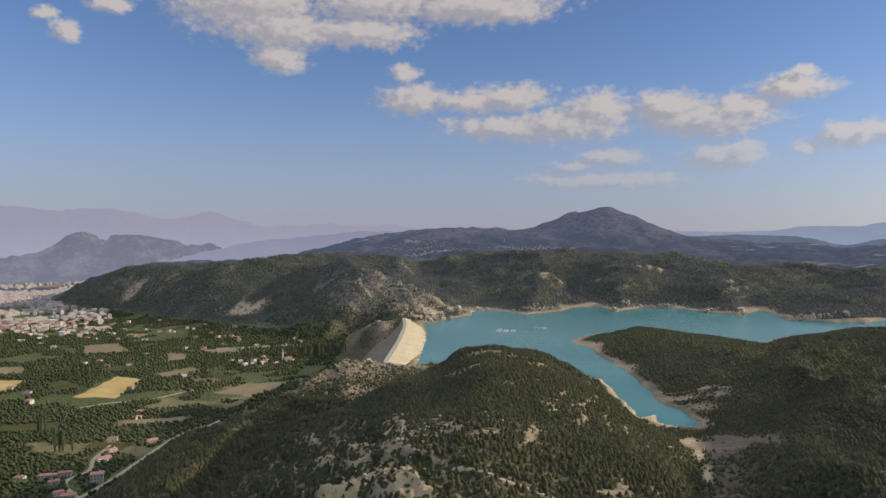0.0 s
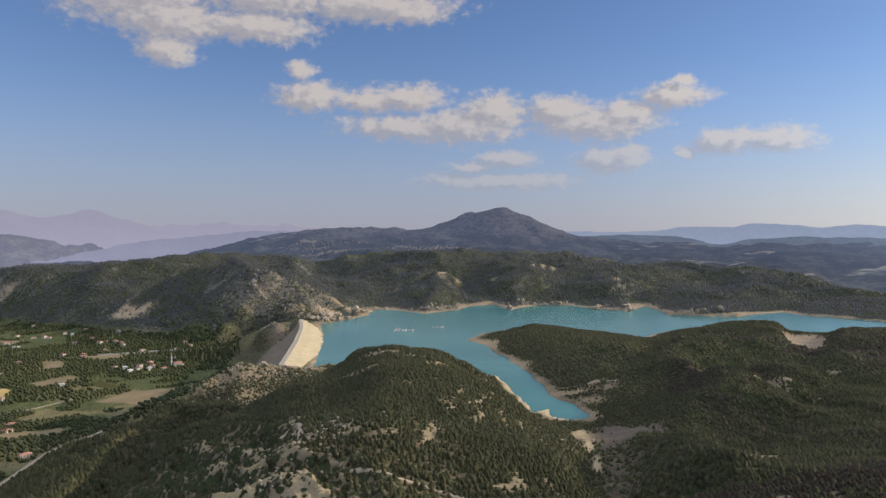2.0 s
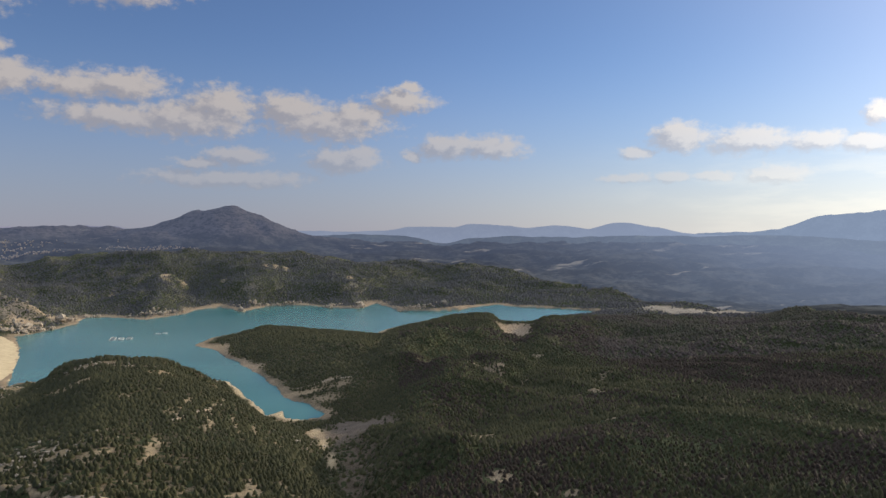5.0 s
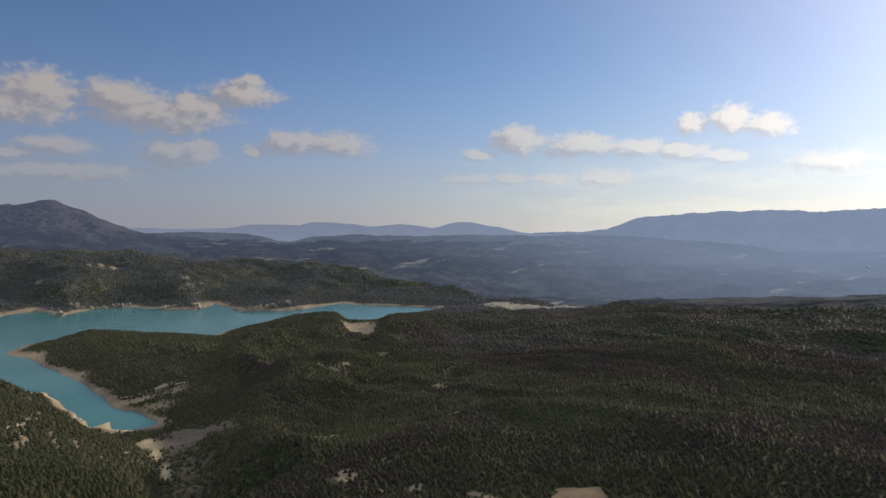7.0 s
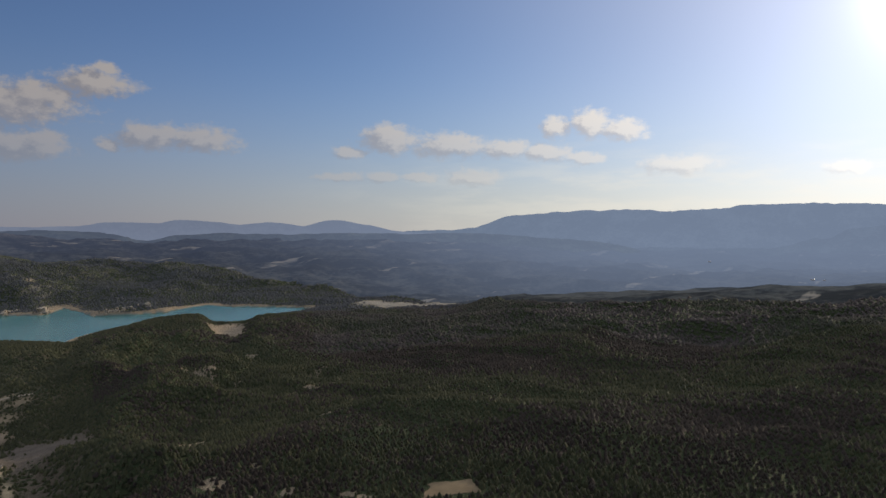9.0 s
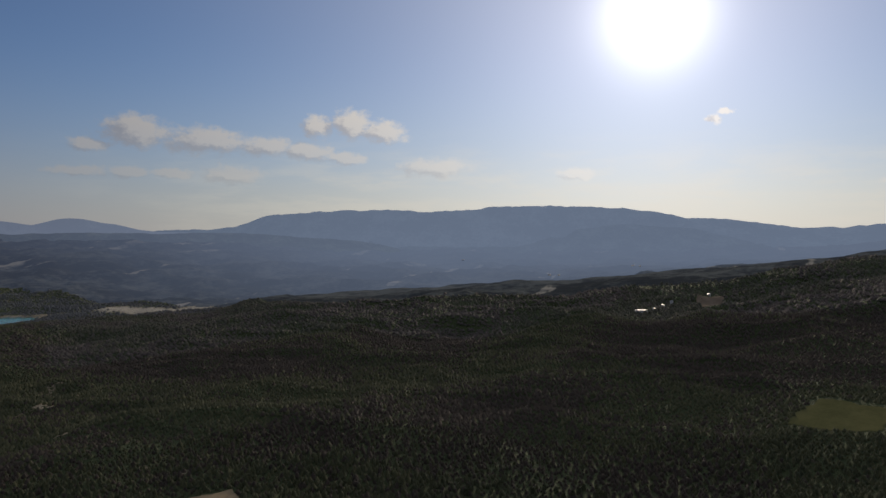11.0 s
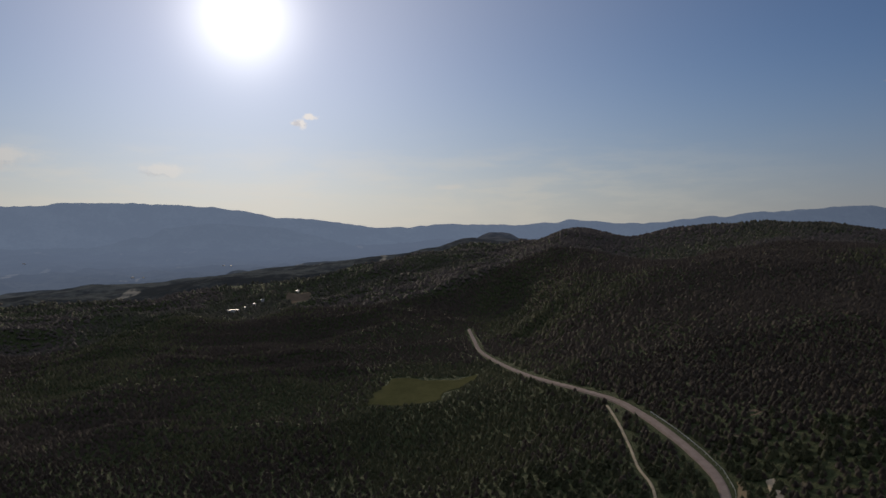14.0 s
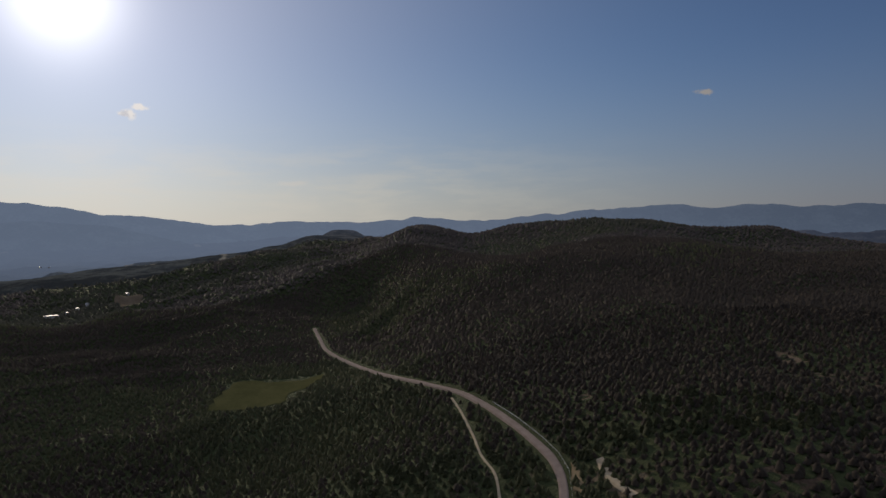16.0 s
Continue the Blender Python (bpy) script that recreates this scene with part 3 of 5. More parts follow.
height = height + 34 * folds * (gullies(gx + .5 * bend_x, .5 * gy + .3 * bend_y, 210, 141, 4) - .68)
height = height - 15 * (np.exp(-((BEARING - 24.6) / 1.2) ** 2))[None, :] * (smooth(980, 1120, REACH) * smooth(1500, 1420, REACH))[:, None]
# banks that run down into the water
west = smooth(-66, -110, gx) * smooth(820, 1000, gy) * smooth(1780, 1650, gy)      # the valley side of the dam
bank = smooth(0, 120, dry)
shore_land = (1 - west) * smooth(260, 0, dry)
height = np.where(shore_land > 0, height + shore_land * (np.maximum(height, 1.2 + .13 * dry) * (.35 + .65 * bank) + .02 * dry - height), height)
floor = np.where(shore_land > 0, .25 + .05 * np.minimum(dry, 60), -99)
height = np.where(lake > 0, -.3 - np.minimum(lake * .22, 14), height + (1 - west) * (np.maximum(height, floor) - height))


def ground_at(x, y):
    """Height of the ground at places of the plan."""
    x, y = np.asarray(x, float), np.asarray(y, float)
    b = (np.degrees(np.arctan2(x, y)) + 44) % 360 - 44
    r = np.clip(np.hypot(x, y), REACH[0], REACH[-1] - 1)
    i = np.clip(np.searchsorted(REACH, r, side="right") - 1, 0, NR - 2)
    ring = np.append(BEARING, BEARING[0] + 360)
    j = np.clip(np.searchsorted(ring, b, side="right") - 1, 0, NB - 1)
    u, v = (r - REACH[i]) / (REACH[i + 1] - REACH[i]), (b - ring[j]) / (ring[j + 1] - ring[j])
    k = (j + 1) % NB
    return (height[i, j] * (1 - u) + height[i + 1, j] * u) * (1 - v) + (height[i, k] * (1 - u) + height[i + 1, k] * u) * v


def field_at(grid, x, y):
    """Value of a map that lies on the same net."""
    b = (np.degrees(np.arctan2(x, y)) + 44) % 360 - 44
    i = np.clip(np.searchsorted(REACH, np.hypot(x, y)), 0, NR - 1)
    return grid[i, np.clip(np.searchsorted(BEARING, b), 0, NB - 1)]


def mesh_from(name, verts, faces, mat=None, smooth_faces=True):
    """A mesh from arrays: verts (n, 3), faces (m, 3 or 4)."""
    verts, faces = np.asarray(verts, np.float32), np.asarray(faces, np.int32)
    me = bpy.data.meshes.new(name)
    me.vertices.add(len(verts)), me.loops.add(faces.size), me.polygons.add(len(faces))
    me.vertices.foreach_set("co", verts.ravel())
    me.loops.foreach_set("vertex_index", faces.ravel())
    me.polygons.foreach_set("loop_start", np.arange(0, faces.size, faces.shape[1], dtype=np.int32))
    me.polygons.foreach_set("use_smooth", np.full(len(faces), smooth_faces))
    me.update(calc_edges=True)
    if mat:
        me.materials.append(mat)
    return me


# ---- what covers the ground
steep = np.hypot(np.gradient(height, axis=0) / np.gradient(REACH)[:, None], np.gradient(height, axis=1) / np.maximum(np.radians(.22) * REACH[:, None], 1e-3))
patch = fractal(gx, gy, 120, 5, 41, .6)


def spot(bearing, distance, wide, deep):
    """1 inside a patch of ground round a place given by bearing and distance, fading out."""
    cx, cy = distance * math.sin(radians(bearing)), distance * math.cos(radians(bearing))
    u, v = math.sin(radians(bearing)), math.cos(radians(bearing))
    along_, across = (gx - cx) * u + (gy - cy) * v, (gx - cx) * v - (gy - cy) * u
    return np.clip(1.6 - np.hypot(across / wide, along_ / deep) * 1.3 + .5 * patch, 0, 1)


def ground_cover():
    soil = np.empty(height.shape + (3,))
    soil[:] = (.098, .082, .048)                               # dry forest soil
    scrub = np.full(height.shape, .52)
    forest = np.clip(1.05 + .45 * patch, .4, 1)
    east = smooth(24, 34, BEARING)[None, :] * smooth(2400, 1800, REACH)[:, None]

    def lay(mask, colour, bush=None, wood=None):
        nonlocal soil, scrub, forest
        soil = soil + mask[..., None] * (np.array(colour) - soil)
        if bush is not None:
            scrub = scrub + mask * (bush - scrub)
        if wood is not None:
            forest = forest + mask * (wood - forest)

    # soil of the far hills paled and greyed to stand in for haze
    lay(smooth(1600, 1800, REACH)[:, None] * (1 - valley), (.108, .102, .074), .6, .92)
    lay(east, (.085, .072, .046), .9)
    forest = np.maximum(forest, east)
    lay(east * smooth(62, 45, BEARING)[None, :] * smooth(1150, 1000, REACH)[:, None] * smooth(.86, 1.05, fractal(gx, gy, 55, 4, 111)), (.22, .175, .11), .2, .35)   # bare banks in the wood
    stone = smooth(.45, .8, steep + .25 * patch) * (1 - valley) * np.clip(spot(-6, 1850, 330, 230) + spot(-1, 1800, 160, 130), 0, 1) * smooth(-245, -215, gx)
    lay(.8 * smooth(.3, .65, crag) * smooth(-330, -280, gx), (.145, .125, .10), .5, .32)
    lay(.7 * stone, (.20, .17, .13), .35, .3)                   # bare marl where it is steep
    lay(.9 * np.clip(spot(-8, 480, 110, 90) + spot(-3, 420, 90, 60) + spot(3, 440, 50, 60), 0, 1), (.13, .102, .06), .5, .6)
    lay(.9 * np.clip(spot(-6.5, 950, 75, 60) + spot(-3, 1000, 60, 40) + spot(-10, 960, 60, 40), 0, 1), (.25, .19, .11), .26, .32)
    for s in ((-8.9, 474, 14, 34), (-6.9, 512, 14, 30), (-5.5, 505, 9, 34), (-3.2, 416, 12, 22), (-2.9, 500, 12, 18), (-3.7, 577, 14, 12), (-7.6, 440, 14, 30), (1, 505, 12, 10), (-4, 540, 18, 14), (-6.3, 880, 30, 40), (-3, 1010, 60, 25), (8, 735, 24, 20), (2, 708, 26, 14), (-12, 440, 14, 26)):
        lay(.9 * spot(*s), (.29, .22, .12), .25, .25)        # washed-out slopes of the near hill
    for s in ((-5.7, 1870, 34, 60), (-6.3, 1765, 34, 50), (-7.4, 1800, 30, 60), (-5.6, 1600, 42, 60), (-14.2, 1830, 45, 70)):
        lay(.85 * spot(*s), (.165, .138, .10), .35, .3)          # brown crags over the dam
    lay(spot(-5.4, 1600, 42, 42), (.29, .235, .155), 0, .05)   # bare top of the knob
    lay(.9 * smooth(0, 12, below) * face * smooth(180, 90, below + 60 * patch), (.150, .120, .078), .68, .42)      # bare marl
    lay(.9 * smooth(0, 12, below) * face * smooth(150, 70, below + 40 * patch) * smooth(.12, .26, ribs + .12 * fractal(gx, gy, 22, 3, 33)), (.31, .245, .145), .30, .10)      # its pale ribs, crests lightened further as if lit
    lay(.9 * np.clip(spot(-8.2, 425, 13, 34) + spot(-6.6, 490, 8, 34) + spot(-4.4, 440, 7, 26), 0, 1) * smooth(-.05, .12, ribs + .1 * fractal(gx, gy, 16, 3, 39)), (.42, .335, .175), .05, .06)      # marl ribs painted bright yellow to imitate sunlight
    beds = smooth(.55, .95, np.sin(height * 6.283 / 7.5 + 2.5 * patch)) * smooth(.3, .75, fractal(gx, gy, 70, 4, 151))
    lay(.8 * beds * (smooth(-10, -6, BEARING) * smooth(20, 16, BEARING))[None, :] * (smooth(400, 440, REACH) * smooth(860, 800, REACH))[:, None], (.34, .265, .155), .05, .1)   # broken ledges
    beds = smooth(.5, .95, np.sin(height * 6.283 / 17 + 3 * patch)) * smooth(.25, .7, fractal(gx, gy, 110, 4, 157))
    lay(.5 * beds * uplands, (.19, .16, .115), .2, .45)
    for s in ((-15.4, 2060, 48, 40), (-23.7, 2500, 42, 40), (-3.6, 1730, 40, 30), (-16, 2010, 44, 36), (1.5, 1850, 60, 30), (16.3, 2480, 9, 60), (17.1, 2480, 7, 60), (15.5, 2460, 8, 50), (8.2, 2350, 18, 60), (9.5, 2350, 12, 50), (4.6, 2250, 14, 40), (12.4, 2300, 9, 50), (22, 2350, 10, 40)):
        lay(.9 * spot(*s), (.36, .275, .165), .1, .12)         # pale rock faces above the valley, some brightened as if sunlit
    beach = smooth(24, 3, dry - 16 * patch - 14 * smooth(1500, 1700, gy)) * (1 - west) * smooth(-60, -1, lake) * (height > -2)
    lay(beach, (.255, .195, .12), -.2, 0)
    for s in ((21.4, 690, 32, 60), (22.6, 580, 24, 70), ):
        lay(spot(*s), (.10, .080, .054), .35, .3)              # mud left by the falling water
    lay(spot(35.6, 1470, 38, 120), (.27, .21, .135), .05, 0)  # the sandy cove
    for s in ((17.0, 770, 20, 22), (19.5, 705, 16, 18), (20.0, 865, 30, 24), (21.5, 900, 26, 20), (12.0, 1330, 26, 40), (3.5, 790, 26, 12), (5.6, 770, 20, 12)):
        lay(.95 * spot(*s), (.26, .20, .12), .0, .04)
    for s in ((18.6, 905, 30, 14), (20.6, 925, 16, 10), (19.3, 690, 11, 18), (17.2, 800, 10, 34)):
        lay(spot(*s), (.28, .215, .125), .0, 0)               # bare banks of the inlet
    lay(smooth(17, 9, dry - 7 * patch) * (lake < 1) * (gx > 165) * (gx < 248) * (gy > 735) * (gy < 1020), (.40, .32, .19), -.2, 0)      # pale ledges on the near bank
    for s in ((19.4, 705, 6, 24), (20.0, 655, 5, 24), (20.6, 612, 5, 20)):
        lay(spot(*s), (.36, .285, .165), -.1, 0)
    for s in ((23.2, 692, 40, 36), (21.6, 735, 22, 26)):
        lay(spot(*s), (.125, .10, .072), .02, 0)              # drying mud at its head
    for s in ((46.5, 1900, 110, 90), (50, 1880, 120, 110), (53, 1960, 90, 130)):
        lay(spot(*s), (.25, .22, .165), -.2, 0)
    lay(.75 * uplands * smooth(.72, .98, steep + .3 * fractal(gx, gy, 40, 3, 131)), (.185, .165, .13), .3, .6)   # bare rock on the steep spurs
    lay(smooth(53, 58, BEARING)[None, :] * smooth(1600, 1700, REACH)[:, None], (.06, .06, .04), .95)         # woods behind the rise
    lay(valley, (.088, .098, .036), .3, 0)                    # gardens and orchards
    lay(.8 * valley * smooth(.25, .5, fractal(gx, gy, 170, 3, 61)), (.19, .155, .075), .1, 0)
    lay(.9 * np.clip(spot(-6.6, 1520, 46, 70) + spot(-8.0, 1500, 40, 80) + spot(-6.5, 1430, 30, 60), 0, 1), (.090, .070, .047), .4, .08)      # brown slope under the knob, darkened to imitate its shade
    lay(spot(-5.0, 1522, 38, 40), (.20, .155, .105), .1, 0)
    for s in ((-2.6, 1690, 34, 24), (-1.7, 1745, 30, 22), (-.8, 1790, 34, 26), (.4, 1845, 36, 26), (1.3, 1885, 34, 24), (2.1, 1890, 20, 18)):
        lay(.85 * spot(*s), (.35, .265, .16), .12, .08)        # ochre bluffs on the headland behind the dam
    for s in ((143, 404, 12, 5), (145, 383, 14, 4), (147, 356, 16, 4), (136, 630, 26, 8), (126, 316, 14, 4), (128, 401, 10, 6), (137.2, 648, 16, 26), (142.4, 413, 14, 12), (145, 375, 12, 12), (128.6, 274, 9, 16), (130.8, 255, 9, 12), (127.7, 347, 9, 14), (125.9, 400, 10, 16), (128.2, 805, 20, 26)):
        lay(.7 * spot(*s), (.15, .108, .072), .25, .3)          # bare strips on the rise
    lay(.9 * (smooth(120, 128, BEARING)[None, :] * smooth(470, 360, REACH)[:, None]) * smooth(-.5, .3, patch), (.088, .060, .042), .6, .8)      # dry brown slope above the road
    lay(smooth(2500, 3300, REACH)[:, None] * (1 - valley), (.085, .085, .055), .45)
    lay((lake > 2) * 1.0, (.05, .12, .12), -1, 0)
    return soil, scrub, forest


soil, scrub, forest = ground_cover()


# where the land turns into distance, by bearing
EDGE = np.interp(bearing_line, [-75, 26, 50, 60, 98, 105, 111.5, 114, 150], [2950, 2950, 2090, 1250, 1250, 1450, 1450, 2000, 2000])


def sheet(name, far_side, mat):
    i, j = np.meshgrid(np.arange(NR - 1), np.arange(NB), indexing="ij")
    pick = (REACH[i] >= EDGE[j]) == far_side
    i, j = i[pick], j[pick]
    k = (j + 1) % NB
    quads = np.stack([i * NB + j, (i + 1) * NB + j, (i + 1) * NB + k, i * NB + k], -1)
    keep, quads = np.unique(quads, return_inverse=True)
    verts = np.stack([gx, gy, height], -1).reshape(-1, 3)[keep]
    me = mesh_from(name, verts, quads.reshape(-1, 4), mat)
    flat = np.concatenate([soil, np.ones(height.shape + (1,))], -1).reshape(-1, 4)[keep]
    me.attributes.new("soil", "FLOAT_COLOR", "POINT").data.foreach_set("color", flat.astype(np.float32).ravel())
    me.attributes.new("scrub", "FLOAT", "POINT").data.foreach_set("value", scrub.ravel()[keep].astype(np.float32))
    return me


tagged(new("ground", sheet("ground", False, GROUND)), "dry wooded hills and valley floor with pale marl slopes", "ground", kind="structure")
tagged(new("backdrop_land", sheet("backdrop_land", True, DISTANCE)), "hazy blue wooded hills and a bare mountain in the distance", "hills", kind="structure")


def build_lake():
    c = WATERLINE
    ahead, behind = np.roll(c, -1, 0) - c, c - np.roll(c, 1, 0)
    t = ahead / np.linalg.norm(ahead, axis=1)[:, None] + behind / np.linalg.norm(behind, axis=1)[:, None]
    t /= np.linalg.norm(t, axis=1)[:, None] + 1e-9
    area = ((c[:, 0] * np.roll(c[:, 1], -1) - np.roll(c[:, 0], -1) * c[:, 1]).sum()) / 2
    out = np.stack([t[:, 1], -t[:, 0]], -1) * np.sign(area)
    grow = np.where((c[:, 0] < -30) & (c[:, 1] > 1080), 6, 14)[:, None]
    bm = bmesh.new()
    face = bm.faces.new([bm.verts.new((*p, 0)) for p in c + out * grow])
    face.normal_update()
    if face.normal.z < 0:
        face.normal_flip()
    bmesh.ops.triangulate(bm, faces=[face])
    me = bpy.data.meshes.new("lake")
    bm.to_mesh(me), bm.free()
    me.materials.append(WATER)
    tagged(new("lake", me), "calm turquoise reservoir between wooded hills", "lake", kind="structure")


build_lake()


# ---------------------------------------------------------------- far ranges
RANGE_WEST = [(-60, 150), (-32, 136), (-30, 148), (-28.6, 184), (-27.2, 230), (-25.4, 205), (-23.5, 214), (-21.5, 188), (-19.5, 174), (-17.9, 166), (-15.4, 147), (-12.8, 127), (-10, 119), (-5, 100)]
RANGE_SNOWLESS = [(-60, 340), (-32, 372), (-28.3, 365), (-25.7, 390), (-23.5, 361), (-21.1, 309), (-18.3, 367), (-16.2, 305), (-13.6, 269), (-8.4, 285), (-3.8, 278), (.7, 240), (8, 220)]
RANGE_MIST = [(-22, 60), (-18, 118), (-15.8, 160), (-13.6, 182), (-10.1, 208), (-7.4, 236), (-3.8, 240), (0, 238), (3, 262), (4.4, 259), (8, 190)]
RANGE_NORTH = [(12, 220), (18.2, 239), (21.8, 235), (25.5, 246), (26.9, 265), (30.5, 265), (31.9, 284), (33.7, 283), (36.4, 260), (38.6, 274), (41.2, 255), (43.5, 294), (46.2, 264), (49.4, 216), (56, 200)]
RANGE_EAST = [(46, 200), (50.1, 220), (54.5, 240), (57.9, 327), (60.8, 352), (66.1, 368), (69.7, 356), (73.5, 375), (76.7, 391), (81.2, 397), (84.7, 388), (87.3, 364), (89.8, 322), (93.8, 299), (96.9, 262),
              (98.7, 244), (102.4, 264), (105.3, 271), (109.7, 273), (114.7, 297), (117.9, 273), (123.5, 307), (128.2, 342), (133.7, 373), (136.6, 350), (140.9, 365), (143.4, 350), (146.6, 358), (150, 325), (170, 300)]
RANGE_SPUR = [(60, 130), (64.9, 175), (72.2, 157), (76.7, 169), (81.2, 224), (85.6, 268), (89.8, 253), (97.6, 133), (103.2, 116)]
RANGE_HEATH = [(17, 170), (19.1, 205), (22.8, 215), (27.3, 198), (29.6, 158), (31.9, 190), (35.5, 204), (38.6, 197), (45, 209), (49.8, 204), (53.5, 208), (56.3, 205), (60.4, 181), (64.5, 161), (68.3, 106)]


def mountain_range(name, label, crest, distance, foot, mat, seed, base=60.0, jag=3.0):
    """A ridge with spurs that run down towards the plain, and a back slope."""
    pts = np.array(crest, float)
    b = np.arange(pts[0, 0], pts[-1, 0], .12)
    k = np.clip(np.searchsorted(pts[:, 0], b, side="right") - 1, 0, len(pts) - 2)
    top = hermite(pts[:, 0], pts[:, 1], slopes(pts[:, :1], pts[:, 1:])[:, 0], b, k)
    rows = []
    for s in (-.35, 0, .1, .22, .36, .52, .7, .85, 1.0):
        r = np.full(len(b), distance - s * foot)
        x, y = r * np.sin(np.radians(b)), r * np.cos(np.radians(b))
        spur = gullies(b * 55, np.full(len(b), s * 120.0), 130, seed)
        z = base + (top - base) * (1 - abs(s)) + (abs(s) > 0) * 48 * (spur - .62) * (1 - abs(s)) + (s == 0) * jag * fractal(b * 60, b * 0, 70, 5, seed)
        rows.append(np.stack([x, y, z], -1))
    n = len(b)
    i, j = np.meshgrid(np.arange(len(rows) - 1), np.arange(n - 1), indexing="ij")
    quads = np.stack([i * n + j, i * n + j + 1, (i + 1) * n + j + 1, (i + 1) * n + j], -1).reshape(-1, 4)
    return tagged(new(name, mesh_from(name, np.concatenate(rows), quads, mat)), label, "mountains", kind="structure")


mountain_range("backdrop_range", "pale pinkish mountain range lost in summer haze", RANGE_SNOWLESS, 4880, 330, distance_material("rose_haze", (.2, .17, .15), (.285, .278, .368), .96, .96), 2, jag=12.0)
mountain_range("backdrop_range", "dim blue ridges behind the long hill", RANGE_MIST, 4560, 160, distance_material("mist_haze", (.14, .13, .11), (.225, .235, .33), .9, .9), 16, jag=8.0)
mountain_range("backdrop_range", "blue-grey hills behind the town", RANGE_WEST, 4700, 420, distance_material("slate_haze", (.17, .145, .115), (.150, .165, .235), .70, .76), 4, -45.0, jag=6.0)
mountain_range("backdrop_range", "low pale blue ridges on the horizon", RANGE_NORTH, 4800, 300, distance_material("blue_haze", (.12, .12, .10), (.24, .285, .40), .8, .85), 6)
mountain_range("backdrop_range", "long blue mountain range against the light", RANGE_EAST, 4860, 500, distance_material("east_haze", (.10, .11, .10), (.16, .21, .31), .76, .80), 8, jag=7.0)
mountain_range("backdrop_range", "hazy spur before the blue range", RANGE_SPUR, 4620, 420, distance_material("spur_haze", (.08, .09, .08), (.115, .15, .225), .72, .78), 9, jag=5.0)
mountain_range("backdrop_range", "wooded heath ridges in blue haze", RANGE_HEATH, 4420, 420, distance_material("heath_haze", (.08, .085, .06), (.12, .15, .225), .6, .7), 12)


# ---------------------------------------------------------------- things
def part(name, bm, mat, parent=None, label="", at=None):
    """Links a bmesh as one mesh object, under a thing or a part."""
    me = bpy.data.meshes.new(name)
    bm.to_mesh(me), bm.free()
    me.materials.append(mat)
    ob = new(name, me)
    ob.parent = parent
    if at is not None:
        ob.matrix_basis = at
    return tagged(ob, label) if label else ob


def strip(name, rows, mat, parent=None, label="", close=False):
    """A surface through rows of points."""
    rows = np.array(rows, float)
    n, m = rows.shape[:2]
    i, j = np.meshgrid(np.arange(n - 1), np.arange(m - 1), indexing="ij")
    quads = np.stack([i * m + j, i * m + j + 1, (i + 1) * m + j + 1, (i + 1) * m + j], -1).reshape(-1, 4)
    ob = new(name, mesh_from(name, rows.reshape(-1, 3), quads, mat))
    ob.parent = parent
    return tagged(ob, label) if label else ob


CREST_ROAD = grainy("crest_gravel", (.33, .28, .20), (.44, .38, .28), .3)
CONCRETE = grainy("concrete", (.30, .27, .21), (.42, .38, .30), .4)
DRY_GRASS_FILL = grainy("downstream_fill", (.10, .08, .052), (.17, .135, .09), .06, bump=.6, depth=.6)


def build_dam():
    dam = tagged(new("dam"), "pale rockfill embankment dam holding back the reservoir", "dam")
    y = np.linspace(985, 1660, 90)
    top = 11.0
    water_x = np.interp(y, [985, 1087, 1220, 1367, 1500, 1600, 1660], [-45, -43, -38, -34, -38, -48, -60])
    crest_x = np.interp(y, [985, 1044, 1290, 1480, 1560, 1660], [-90, -87, -80, -80, -84, -92])

    def line(u, z, wob=0.0, seed=1, off=0.0):
        """u = 0 at the crest's lake side, 1 at the waterline; off: metres towards the valley."""
        x = crest_x + 3.5 + (water_x - crest_x - 3.5) * u - off
        return np.stack([x + wob * fractal(y, x, 18, 3, seed), y, np.full(len(y), z) + wob * .4 * fractal(y, x, 9, 3, seed + 5)], -1)

    strip("upstream_face", [line(0, top, .2), line(.25, 8.4, .8, 2), line(.30, 8.2, .5, 3), line(.6, 4.6, 1.0, 4), line(.8, 2.2, 1.1, 5), line(1.0, .1, 1.2, 6), line(1.5, -6, .5, 7)], ROCKFILL, dam, "pale stone facing above the waterline")
    strip("crest", [line(0, top - .25, off=7.6), line(0, top + .1, off=7.3), line(0, top + .1, off=.3), line(0, top - .25)], CREST_ROAD, dam, "light gravel crest road")
    strip("downstream_face", [line(0, top - .2, .2, off=7.6), line(0, 0, 1.0, 8, 22), line(0, -.4, .6, 9, 26), line(0, -16, 1.2, 10, 46), line(0, -16.4, .6, 11, 50), line(0, -34, 1.4, 12, 72), line(0, -48, 1.4, 13, 90)], DRY_GRASS_FILL, dam, "brown grassed downstream slope")
    for off in (7.2, .5):
        a = line(0, top, off=off)
        strip("parapet", [a + (-.2, 0, 0), a + (-.2, 0, .9), a + (.2, 0, .9), a + (.2, 0, 0)], CONCRETE, dam, "low concrete parapet")
    return dam


build_dam()


